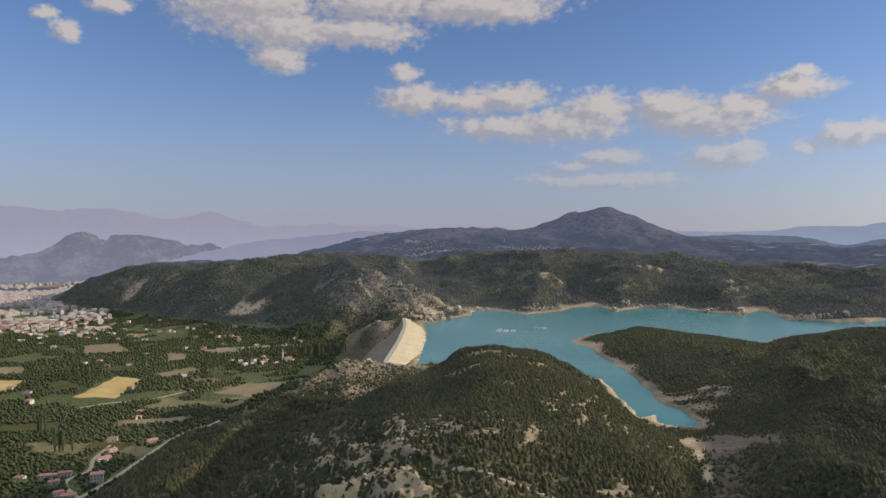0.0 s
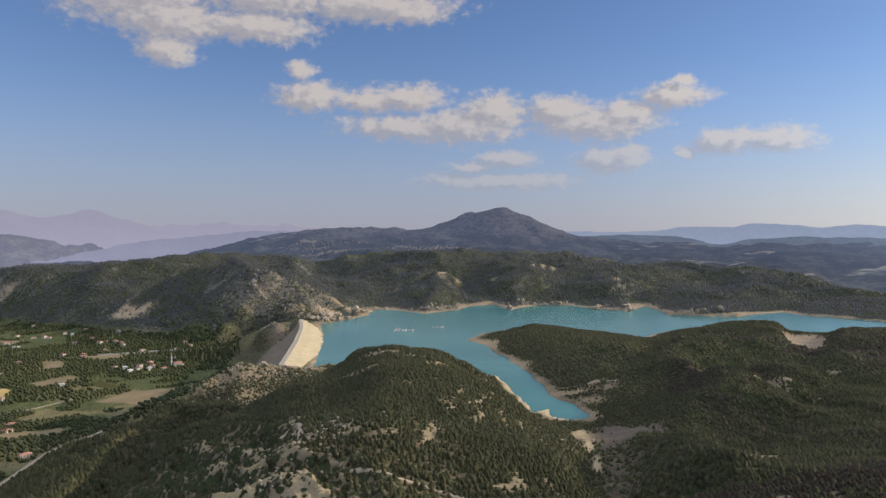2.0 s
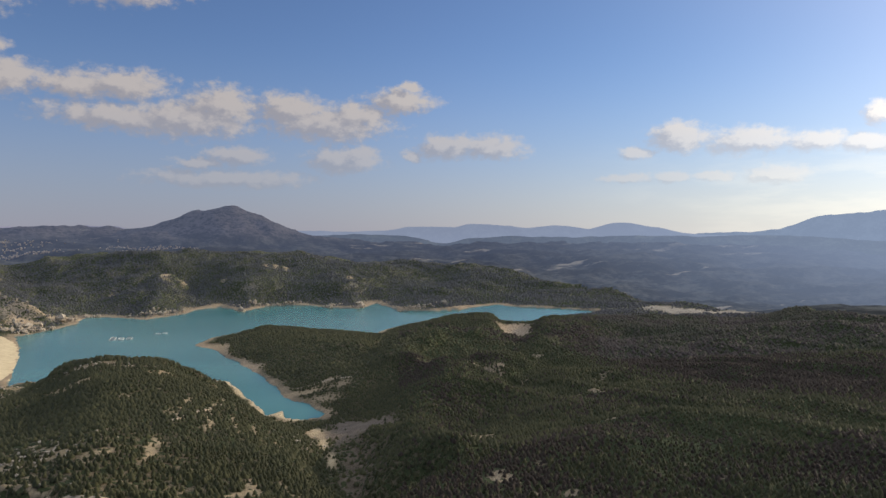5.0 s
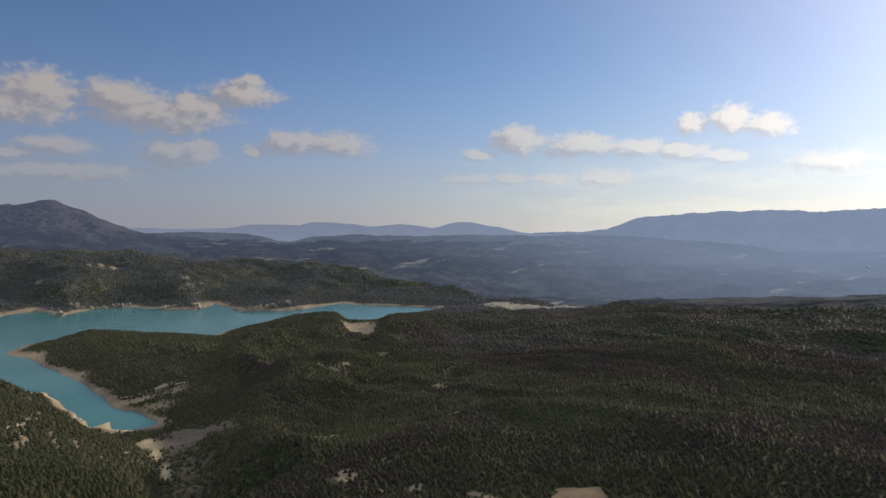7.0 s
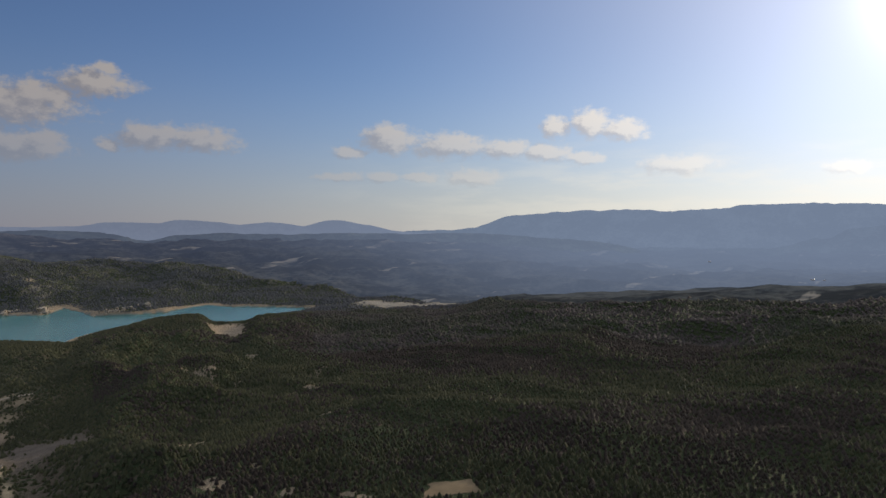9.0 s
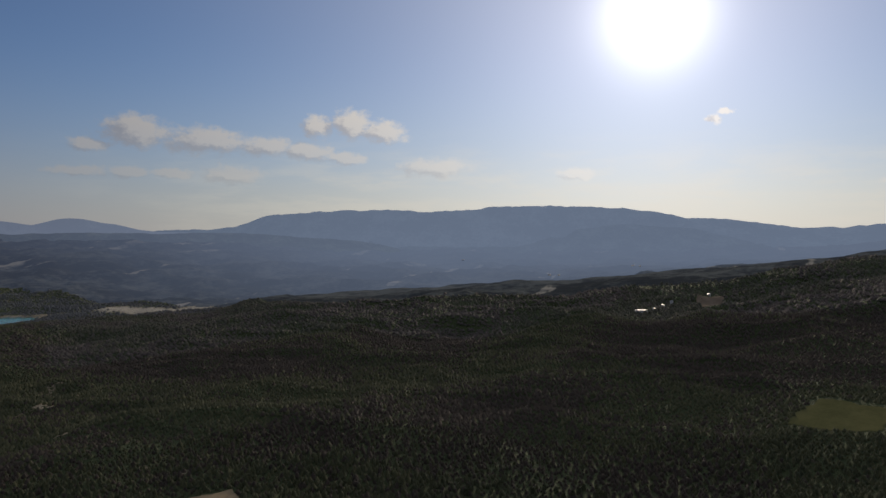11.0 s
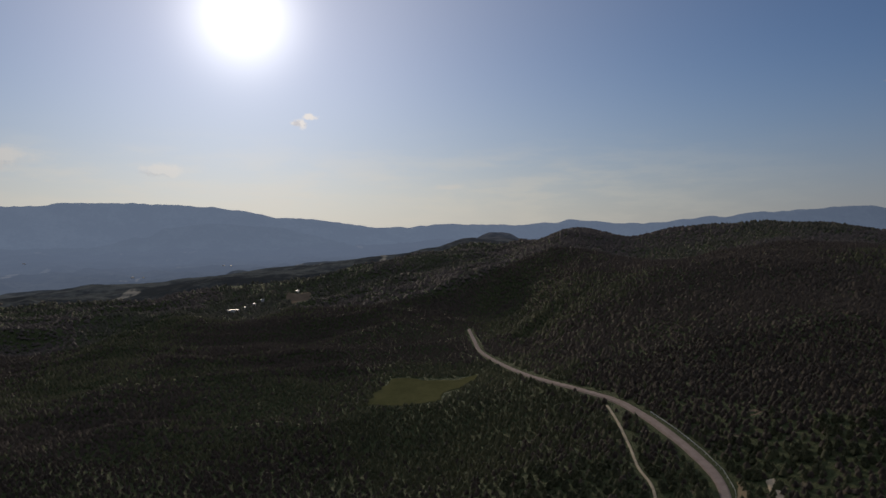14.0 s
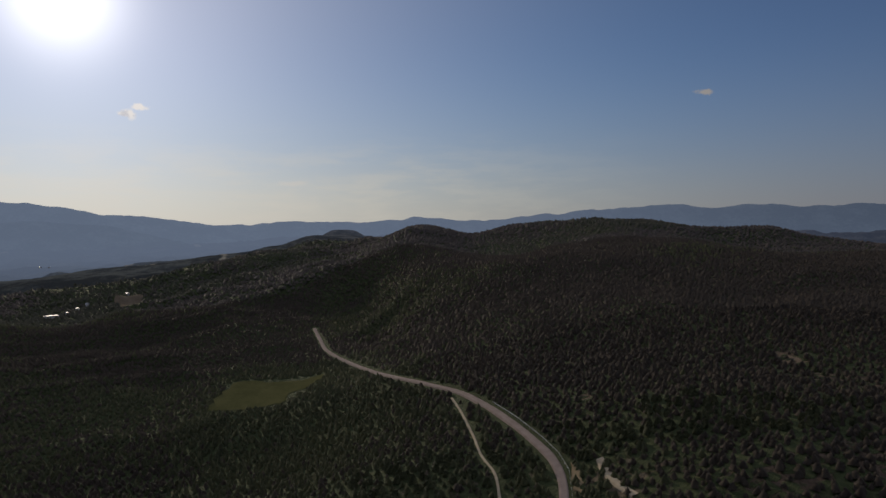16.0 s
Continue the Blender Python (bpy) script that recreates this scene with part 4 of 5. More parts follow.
def ribbon(name, line, width, mat, label, lift=.35, crown=.1, category="road"):
    """A road laid on the ground along a line."""
    pts = np.array(line, float)
    s = np.append(0, np.cumsum(np.hypot(*np.diff(pts, axis=0).T)))
    q = np.arange(0, s[-1], 3.0)
    k = np.clip(np.searchsorted(s, q, side="right") - 1, 0, len(s) - 2)
    xy = np.stack([hermite(s, pts[:, c], slopes(s[:, None], pts[:, c:c + 1])[:, 0], q, k) for c in (0, 1)], -1)
    t = np.gradient(xy, axis=0)
    t /= np.linalg.norm(t, axis=1)[:, None]
    side = np.stack([t[:, 1], -t[:, 0]], -1)
    z = ground_at(*xy.T)
    z = np.convolve(np.pad(z, 6, mode="edge"), np.ones(13) / 13, "valid")
    rows = []
    for u, dz in ((-.62, -1.2), (-.5, 0), (-.25, crown * .7), (0, crown), (.25, crown * .7), (.5, 0), (.62, -1.2)):
        p = xy + side * (u * width * (1 + .06 * fractal(q, q * 0, 14, 2, 3)))[:, None]
        rows.append(np.column_stack([p, np.maximum(z, ground_at(*p.T) - .1) + lift + dz]))
    return tagged(strip(name, rows, mat), label, category, kind="structure")


def patch_field(name, quad, mat, label, lift=.4, steps=36, ragged=.04):
    """A field laid on the ground, with a ragged edge."""
    a, b, c, d = [np.array(p, float) for p in quad]
    u, v = np.meshgrid(np.linspace(0, 1, steps), np.linspace(0, 1, steps), indexing="ij")
    p = (a * ((1 - u) * (1 - v))[..., None] + b * (u * (1 - v))[..., None] + c * (u * v)[..., None] + d * ((1 - u) * v)[..., None])
    size = np.linalg.norm(c - a)
    rag = np.stack([fractal(p[..., 0], p[..., 1], size * .3, 4, 71), fractal(p[..., 0], p[..., 1], size * .3, 4, 75)], -1) * size * ragged
    p = p + rag
    edge = np.minimum(np.minimum(u, 1 - u), np.minimum(v, 1 - v))
    z = ground_at(p[..., 0], p[..., 1]) + np.where(edge > 0, lift, -1.0)
    return tagged(strip(name, np.concatenate([p, z[..., None]], -1), mat), label, "field", kind="structure")


ASPHALT = grainy("road_gravel", (.16, .122, .102), (.225, .175, .147), .25, bump=.2, spec=.05)
DIRT = grainy("dirt_track", (.27, .215, .145), (.37, .305, .21), .2, spec=.05)
WHEAT = grainy("stubble", (.34, .23, .072), (.47, .33, .115), .04)
STUBBLE = grainy("pale_stubble", (.30, .235, .125), (.40, .32, .18), .05)
FALLOW = grainy("fallow", (.15, .112, .055), (.225, .165, .082), .04)
PASTURE = grainy("pasture", (.056, .056, .023), (.086, .080, .034), .05, spec=0.0)
BARE = grainy("bare_earth", (.10, .075, .05), (.15, .115, .08), .08, spec=0.0)
SAND = grainy("bare_sand", (.15, .112, .066), (.23, .172, .10), .08, spec=0.0)
ribbon("road", ROAD, 3.4, ASPHALT, "winding country road with gravel shoulders through pine wood")
ribbon("track", TRACK, 1.1, DIRT, "narrow pale dirt track")
for line in ([(84, 556), (107, 590), (136, 626)], [(6, 425), (25, 413), (53, 408), (80, 400)], [(-46, 552), (-36, 562), (-30, 538), (-29, 508)], [(-4, 495), (7, 516), (11, 535)]):
    ribbon("track", line, 3.0, DIRT, "short pale forest track on the near hill")
ribbon("track", [(280, 888), (298, 880), (320, 868), (344, 840)], 3.0, DIRT, "pale track along the bank of the inlet")
ribbon("track", [(220, -176), (208, -170), (195, -166), (185, -164)], 2.6, DIRT, "short pale track beside the country road")
ribbon("lane", VALLEY_ROAD, 5.0, DIRT, "dusty lane between orchards and the pine slope")
ribbon("lane", [(-340, 655), (-378, 710), (-371, 736), (-384, 773), (-392, 830)], 4.5, DIRT, "farm lane past red-roofed houses")
ribbon("lane", [(-560, 1525), (-480, 1552), (-420, 1571), (-330, 1590), (-270, 1600)], 6.0, DIRT, "straight pale canal road across the valley")
ribbon("lane", [(-540, 985), (-500, 1040), (-440, 1075), (-395, 1150)], 4.0, DIRT, "farm track between fields")
ribbon("lane", [(-280, 950), (-272, 1010), (-276, 1075), (-250, 1140), (-232, 1200), (-190, 1180), (-120, 1080), (-95, 1010)], 7.0, DIRT, "pale access road to the dam")
FIELDS = [([(-571, 1081), (-500, 1077), (-517, 1214), (-579, 1249)], WHEAT, "golden stubble field among orchards"),
          ([(-760, 1085), (-691, 1100), (-712, 1204), (-800, 1224)], WHEAT, "golden stubble field among orchards"),
          ([(-600, 886), (-490, 893), (-507, 932), (-610, 915)], PASTURE, "narrow dry meadow between orchards"),
          ([(-372, 1108), (-287, 1088), (-227, 1209), (-318, 1190)], FALLOW, "bare tan plot below the knoll"),
          ([(-758, 1493), (-672, 1516), (-752, 1638), (-818, 1612)], FALLOW, "tan fallow field"),
          ([(-488, 1234), (-432, 1302), (-473, 1331), (-515, 1265)], FALLOW, "small tan fallow field"),
          ([(-830, 1249), (-760, 1275), (-800, 1342), (-870, 1331)], FALLOW, "brown ploughed field"),
          ([(-2150, 3500), (-1800, 3700), (-1900, 3830), (-2250, 3620)], FALLOW, "pale tan fields on the plain behind the town"),
          ([(-2000, 3950), (-1700, 4080), (-1760, 4160), (-2080, 4030)], FALLOW, "pale tan fields on the plain behind the town"),
          (MEADOW, PASTURE, "yellow-green meadow in a forest clearing"),
          ([(229, -168), (216, -166), (204, -155), (214, -158)], SAND, "bare sandy verge beside the country road"),
          (YARD, BARE, "bare brown yard beside sheds in the wood"),
          (CLEARING, SAND, "bare sandy clearing in the pine wood")]
for _ in range(22):    # small plots between the orchards
    px, py = random.uniform(-1000, -260), random.uniform(780, 2150)
    a, w, d = random.uniform(0, 3.14), random.uniform(18, 48), random.uniform(12, 28)
    c, s = math.cos(a), math.sin(a)
    quad = [(px + u * w * c - v * d * s, py + u * w * s + v * d * c) for u, v in ((-1, -1), (1, -1), (1, 1), (-1, 1))]
    if float(field_at(valley, px, py)) > .8 and px < -.28 * py and not any(in_quad(px, py, q, 60) for q, _, _ in FIELDS):
        kind = random.choice([(FALLOW, "small tan fallow plot among orchards"), (PASTURE, "small green plot among orchards"), (FALLOW, "small tan fallow plot among orchards"), (STUBBLE, "small pale stubble plot among orchards")])
        FIELDS.append((quad, *kind))
for quad, mat, label in FIELDS:
    patch_field("field", quad, mat, label, ragged=.065 if mat in (SAND, BARE) or quad is MEADOW else .045)


# ---------------------------------------------------------------- woods
RNG = np.random.RandomState(11)


def tuft_tree(tufts, rng, core=5, sides=3, dome=True):
    """Crown of ragged needle tufts round a core, one unit high and one wide; verts and triangles."""
    verts, faces = [(rng.uniform(-.06, .06), rng.uniform(-.06, .06), .96)], []
    rings = ((.27, .60), (.52, .14)) if dome else ((.56, .10),)
    for i, (w, h) in enumerate(rings):
        for k in range(core):
            a = (k + .5 * i) / core * 2 * math.pi
            s = w * rng.uniform(.85, 1.15) * (1.12 if (k + i) % 2 else .66)     # drooping boughs with hollows between
            verts.append((s * math.cos(a), s * math.sin(a), h + rng.uniform(-.06, .06)))
    faces += [(0, 1 + k, 1 + (k + 1) % core) for k in range(core)]
    if dome:
        for k in range(core):
            a, b, c, d = 1 + k, 1 + (k + 1) % core, 1 + core + k, 1 + core + (k + 1) % core
            faces += [(a, c, b), (b, c, d)]
    for t in range(tufts):
        h = .18 + .68 * ((t + rng.uniform(.2, .8)) / tufts)
        a = t * 2.4 + rng.uniform(-.5, .5)
        reach = .5 * (1 - h) ** .62 * rng.uniform(.8, 1.15)
        out = Vector((math.cos(a), math.sin(a), rng.uniform(.35, .9))).normalized()
        tip = Vector((math.cos(a) * reach, math.sin(a) * reach, h)) + out * .10
        base = tip - out * rng.uniform(.26, .36)
        u = out.orthogonal().normalized()
        v = out.cross(u)
        o = len(verts)
        verts.append(tuple(tip))
        for k in range(sides):
            b = (k + rng.uniform(-.2, .2)) / sides * 2 * math.pi
            w = rng.uniform(.15, .23)
            verts.append(tuple(base + u * w * math.cos(b) + v * w * math.sin(b)))
        faces += [(o, o + 1 + k, o + 1 + (k + 1) % sides) for k in range(sides)]
    return np.array(verts), np.array(faces)


def round_tree(rng, rings=3, sides=6, tall=1.0):
    """Crown of a broad tree: an uneven closed lump."""
    verts = [(0, 0, .12)]
    for i in range(rings):
        f = (i + .5) / rings
        for k in range(sides):
            a = (k + .5 * (i % 2)) / sides * 2 * math.pi
            w = .5 * math.sin(math.pi * (.12 + .78 * f)) * rng.uniform(.75, 1.2)
            verts.append((w * math.cos(a), w * math.sin(a), .12 + .86 * f + rng.uniform(-.05, .05)))
    verts.append((0, 0, 1.0))
    n = len(verts) - 1
    faces = [(0, 1 + (k + 1) % sides, 1 + k) for k in range(sides)]
    for i in range(rings - 1):
        for k in range(sides):
            a, b = 1 + i * sides + k, 1 + i * sides + (k + 1) % sides
            faces += [(a, b, b + sides), (a, b + sides, a + sides)]
    faces += [(n, n - sides + k, n - sides + (k + 1) % sides) for k in range(sides)]
    return np.array(verts), np.array(faces)


def grove(name, label, xy, tall, wide, shapes, mat, category="trees"):
    """Many trees in one mesh."""
    z = ground_at(*xy.T)
    kind = RNG.randint(len(shapes), size=len(xy))
    turn = RNG.uniform(0, 6.283, len(xy))
    verts, faces, base = [], [], 0
    for k, (v, f) in enumerate(shapes):
        n = np.where(kind == k)[0]
        c, s = np.cos(turn[n])[:, None], np.sin(turn[n])[:, None]
        lean = RNG.uniform(.8, 1.25, (len(n), 1))
        x = (v[:, 0] * c - v[:, 1] * s) * wide[n][:, None] * lean + xy[n, 0][:, None]
        y = (v[:, 0] * s + v[:, 1] * c) * wide[n][:, None] / lean + xy[n, 1][:, None]
        h = v[:, 2] * tall[n][:, None] + z[n][:, None] - .25
        verts.append(np.stack([x, y, h], -1).reshape(-1, 3))
        faces.append((f[None] + (np.arange(len(n)) * len(v))[:, None, None] + base).reshape(-1, 3))
        base += len(n) * len(v)
    return tagged(new(name, mesh_from(name, np.concatenate(verts), np.concatenate(faces), mat, name != "rock_outcrop")), label, category, kind="stuff")


def scatter(r0, r1, b0, b1, gap):
    """Places in a ring sector, about a gap apart: a shaken square net."""
    n = int(2 * r1 / gap) + 2
    i, j = np.meshgrid(np.arange(n), np.arange(n), indexing="ij")
    xy = np.stack([(i + .5 * (j % 2)) * gap - r1, j * gap - r1], -1).reshape(-1, 2)
    c, s = math.cos(.27), math.sin(.27)
    xy = xy @ np.array([[c, s], [-s, c]])
    r, b = np.hypot(*xy.T), (np.degrees(np.arctan2(xy[:, 0], xy[:, 1])) + 60) % 360 - 60
    xy = xy[(r > r0) & (r < r1) & (b > b0) & (b < b1)]
    return xy + RNG.uniform(-.42, .42, xy.shape) * gap


def open_ground(xy):
    """True where trees can stand: not on water, roads or fields."""
    x, y = xy.T
    ok = ((ground_at(x, y) > 2.2) | (x < -70)) & (field_at(lake, x, y) < -12)
    for line, w in ((ROAD, 4.6), (TRACK, 2.2), (VALLEY_ROAD, 5)):
        ok &= line_distance(x, y, line) > w
    for quad in (MEADOW, CLEARING, YARD):
        ok &= ~in_quad(x, y, quad, 3)
    ok &= ~((x > -172) & (x < -20) & (y > 985) & (y < 1660))
    return ok


def wooded(xy, bias=0.0):
    return open_ground(xy) & (RNG.rand(len(xy)) < field_at(forest, *xy.T) + bias) & (field_at(valley, *xy.T) < .3)


PINES_NEAR = [tuft_tree(4, RNG, 5) for _ in range(10)]
PINES_MID = [tuft_tree(0, RNG, 8, dome=False) for _ in range(12)]
PINES_FAR = [tuft_tree(0, RNG, 6, dome=False) for _ in range(4)] + [tuft_tree(1, RNG, 4, dome=False) for _ in range(4)]


def pine_tree_mesh(rng):
    """Trunk with a few limbs, and a crown of many tufts, for the trees nearest to the camera."""
    trunk = bmesh.new()
    bmesh.ops.create_cone(trunk, cap_ends=True, segments=7, radius1=.14, radius2=.04, depth=3.6, matrix=Matrix.Translation((0, 0, 1.8)))
    for k in range(5):
        a, h = k * 2.4, 1.1 + .45 * k
        m = Matrix.Translation((math.cos(a) * .45, math.sin(a) * .45, h + .25)) @ Euler((0, radians(62), a)).to_matrix().to_4x4()
        bmesh.ops.create_cone(trunk, cap_ends=False, segments=4, radius1=.05, radius2=.02, depth=1.1, matrix=m)
    v, f = tuft_tree(46, rng, 7, 4)
    crown = bmesh.new()
    vs = [crown.verts.new((x * 3.5, y * 3.5, z * 4.3)) for x, y, z in v]
    for t in f:
        crown.faces.new([vs[k] for k in t])
    return trunk, crown


def lone_pines(xy):
    """Single trees on the near slopes, a few shapes repeated."""
    models = []
    for k, (x, y) in enumerate(xy):
        z = float(ground_at(x, y))
        size, turn = RNG.uniform(.7, 1.15), RNG.uniform(0, 360)
        m = pose(x, y, z - .15, RNG.uniform(-3, 3), RNG.uniform(-3, 3), turn)
        if len(models) < 6:
            tree = tagged(new("pine_tree"), "bushy young pine on the slope", "tree", "pines on the near slope")
            trunk, crown = pine_tree_mesh(RNG)
            part("trunk", trunk, BARK, tree)
            part("crown", crown, PINE, tree)
            models.append(tree)
            tree.matrix_basis = m @ Matrix.Scale(size, 4)
        else:
            tree = copy_thing(models[k % 6], m)
            tree.matrix_basis = m @ Matrix.Scale(size, 4)


def pine_wood(r0, r1, b0, b1, gap, shapes, tall, label, bias=0.0, single=(), girth=.95, mat=PINE, oaks=True):
    xy = scatter(r0, r1, b0, b1, gap)
    xy = xy[wooded(xy, bias)]
    xy = xy[np.hypot(*xy.T) < np.interp(np.degrees(np.arctan2(xy[:, 0], xy[:, 1])), bearing_line[:900], EDGE[:900]) * (1.01 - .05 * RNG.rand(len(xy)) ** 2)]
    r, b = np.hypot(*xy.T), np.degrees(np.arctan2(xy[:, 0], xy[:, 1]))
    old = smooth(-110, -180, xy[:, 0]) * smooth(900, 780, xy[:, 1])             # a stand of taller, slender pines on the lower flank
    keep = RNG.rand(len(xy)) > .2 * old
    xy, r, b, old = xy[keep], r[keep], b[keep], old[keep]
    alone = np.zeros(len(xy), bool)
    for ra, rb, ba, bb, share in single:
        alone |= (r > ra) & (r < rb) & (b > ba) & (b < bb) & (RNG.rand(len(xy)) < share)
    if alone.any():
        lone_pines(xy[alone])
    xy, b, old = xy[~alone], b[~alone], old[~alone]
    size = RNG.uniform(.62, 1.2, len(xy)) * (1 + .18 * fractal(xy[:, 0], xy[:, 1], 90, 2, 9)) * (1 + .3 * old)
    oak = np.zeros(len(xy), bool)
    if oaks:   # stands of dry oak scrub between the pines of the rise
        oak = (fractal(xy[:, 0], xy[:, 1], 150, 4, 121) + .35 * RNG.normal(size=len(xy)) > .25 - .2 * smooth(45, 70, b) - .5 * smooth(95, 122, b)) & (b > 26)
        n = oak.sum()
        grove("oak_scrub", "dry brownish oak scrub among the pines", xy[oak], .85 * tall * size[oak], 1.1 * tall * girth * size[oak], OAKS if shapes is PINES_NEAR else OAKS_MID if shapes is PINES_MID else OAKS_FAR, RISE_OAK if mat is RISE_PINE else OAK)
    grove("pine_wood", label, xy[~oak], tall * size[~oak], tall * girth * size[~oak] * (1 - .2 * old[~oak]), shapes, mat)


OAKS = [tuft_tree(4, RNG, 5) for _ in range(8)]
OAKS_MID = [tuft_tree(0, RNG, 8, dome=False) for _ in range(8)]
OAKS_FAR = [tuft_tree(0, RNG, 6, dome=False) for _ in range(4)]
pine_wood(230, 520, -30, 155, 3.5, PINES_NEAR, 3.9, "dense young pine wood on the near slopes", single=((275, 318, 108, 148, .28), (405, 428, -8, 96, .06)), girth=.78)
pine_wood(520, 950, -26, 155, 3.6, PINES_MID, 3.9, "dense pine wood on the hill above the inlet", girth=.85)
pine_wood(950, 1750, -14, 42, 6.2, PINES_FAR, 4.6, "dark pine forest on the peninsula", girth=1.2)
pine_wood(950, 1750, 42, 155, 6.4, PINES_FAR, 4.6, "pine forest on the long rise, greyed against the light", girth=1.25, mat=RISE_PINE)
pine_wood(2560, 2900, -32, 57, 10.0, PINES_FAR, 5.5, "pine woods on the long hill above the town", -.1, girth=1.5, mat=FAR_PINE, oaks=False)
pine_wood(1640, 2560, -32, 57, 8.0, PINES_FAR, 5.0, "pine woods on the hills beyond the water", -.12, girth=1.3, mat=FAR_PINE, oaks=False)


# ---------------------------------------------------------------- rocks
ROCKS = []
for _ in range(8):
    v, f = round_tree(RNG, 2, 5)
    v = v * RNG.uniform(.75, 1.3, v.shape) - (0, 0, .3)
    ROCKS.append((v, f))


def rocks(label, places, size, flat=.6, mat=None):
    """Broken outcrops of pale rock, strewn round the given places: x, y, spread in x and y, number."""
    xy = np.concatenate([np.stack([RNG.normal(x, sx, n), RNG.normal(y, sy, n)], -1) for x, y, sx, sy, n in places])
    xy = xy[field_at(lake, *xy.T) < 1]
    s = size * RNG.lognormal(-.2, .45, len(xy))
    grove("rock_outcrop", label, xy, flat * s * 1.2, s, ROCKS, mat or ROCK, "rocks")


rocks("jagged grey-tan crags along the ridge above the dam", [(-575, 2000, 26, 22, 70), (-148, 1585, 14, 26, 40), (-218, 1900, 12, 45, 90), (-212, 1830, 12, 40, 80), (-180, 1870, 50, 45, 60), (-110, 1885, 55, 30, 45), (-30, 1850, 50, 20, 30), (-150, 1780, 50, 45, 50), (-250, 1760, 40, 40, 40)], 5.0, .9, CRAG)
rocks("pale broken cliffs at the waterline", [(60, 1850, 18, 10, 60), (0, 1735, 25, 10, 60), (-60, 1690, 22, 14, 60), (176, 1825, 25, 8, 60), (265, 1895, 45, 8, 70), (470, 1905, 18, 10, 50), (560, 2012, 45, 7, 60), (700, 1890, 20, 10, 60), (784, 1838, 15, 8, 60), (900, 1700, 40, 8, 60), (330, 1945, 40, 8, 50), (620, 2012, 40, 8, 50), (-20, 1715, 20, 8, 40), (100, 1950, 14, 14, 30)], 7.0, .8)
rocks("pale rocks on the knoll beside the dam", [(-95, 960, 30, 25, 120), (-60, 1005, 25, 12, 80), (-150, 950, 30, 25, 80)], 3.2)
rocks("bare rocks on the near hill", [(45, 790, 22, 8, 70), (90, 765, 22, 10, 50), (-45, 440, 30, 30, 170), (-20, 500, 22, 20, 90), (10, 515, 18, 12, 50), (215, 790, 10, 16, 40), (205, 620, 16, 22, 50)], 2.2)


# ---------------------------------------------------------------- the valley: orchards, poplars, houses, town
ORCHARD = [round_tree(RNG, 2, 4) for _ in range(8)]
BUSHY = [round_tree(RNG, 2, 6) for _ in range(6)]


def on_field(x, y):
    hit = np.zeros(np.shape(x), bool)
    for quad, _, _ in FIELDS:
        hit |= in_quad(x, y, quad, 2)
    return hit


def orchards(r0, r1, gap, shapes, tall, label, cut, name="orchard_trees"):
    xy = scatter(r0, r1, -46, -7, gap)
    x, y = xy.T
    plots = fractal(x, y, 130, 3, 81) + .5 * lattice(x, y, 34, 88)
    ok = (field_at(valley, x, y) > .6) & ~on_field(x, y) & (plots > cut) & ~((x > -215) & (y > 985) & (y < 1660))
    for line in (VALLEY_ROAD, [(-340, 655), (-378, 710), (-371, 736), (-384, 773), (-392, 830)], [(-560, 1525), (-420, 1571), (-270, 1600)]):
        ok &= line_distance(x, y, line) > 5
    for hx, hy, *_ in FARMS:
        ok &= np.hypot(x - hx, y - hy) > 10
    xy = xy[ok]
    size = RNG.uniform(.55, 1.3, len(xy))
    grove(name, label, xy, tall * size, tall * 1.05 * size, shapes, LEAF)


PLASTER = grainy("plaster", (.36, .33, .285), (.55, .51, .455), .5, bump=.1, vary=.25)
TILE = grainy("clay_tiles", (.24, .105, .07), (.37, .19, .135), 1.2, bump=.4, vary=.3)
FAR_ROOF = grainy("mixed_town_roofs", (.27, .18, .135), (.44, .36, .30), .03, vary=.2)
GREYROOF = grainy("pale_roof", (.36, .355, .345), (.56, .55, .52), .6, vary=.3)
GLASS = grainy("window_glass", (.03, .035, .04), (.06, .065, .07), .5, rough=.15, spec=.6)
WOOD = grainy("door_wood", (.12, .07, .04), (.2, .12, .07), 2.0)


def box(bm, x0, y0, z0, x1, y1, z1):
    v = [bm.verts.new(p) for p in ((x0, y0, z0), (x1, y0, z0), (x1, y1, z0), (x0, y1, z0), (x0, y0, z1), (x1, y0, z1), (x1, y1, z1), (x0, y1, z1))]
    for f in ((3, 2, 1, 0), (4, 5, 6, 7), (0, 1, 5, 4), (1, 2, 6, 5), (2, 3, 7, 6), (3, 0, 4, 7)):
        bm.faces.new([v[i] for i in f])


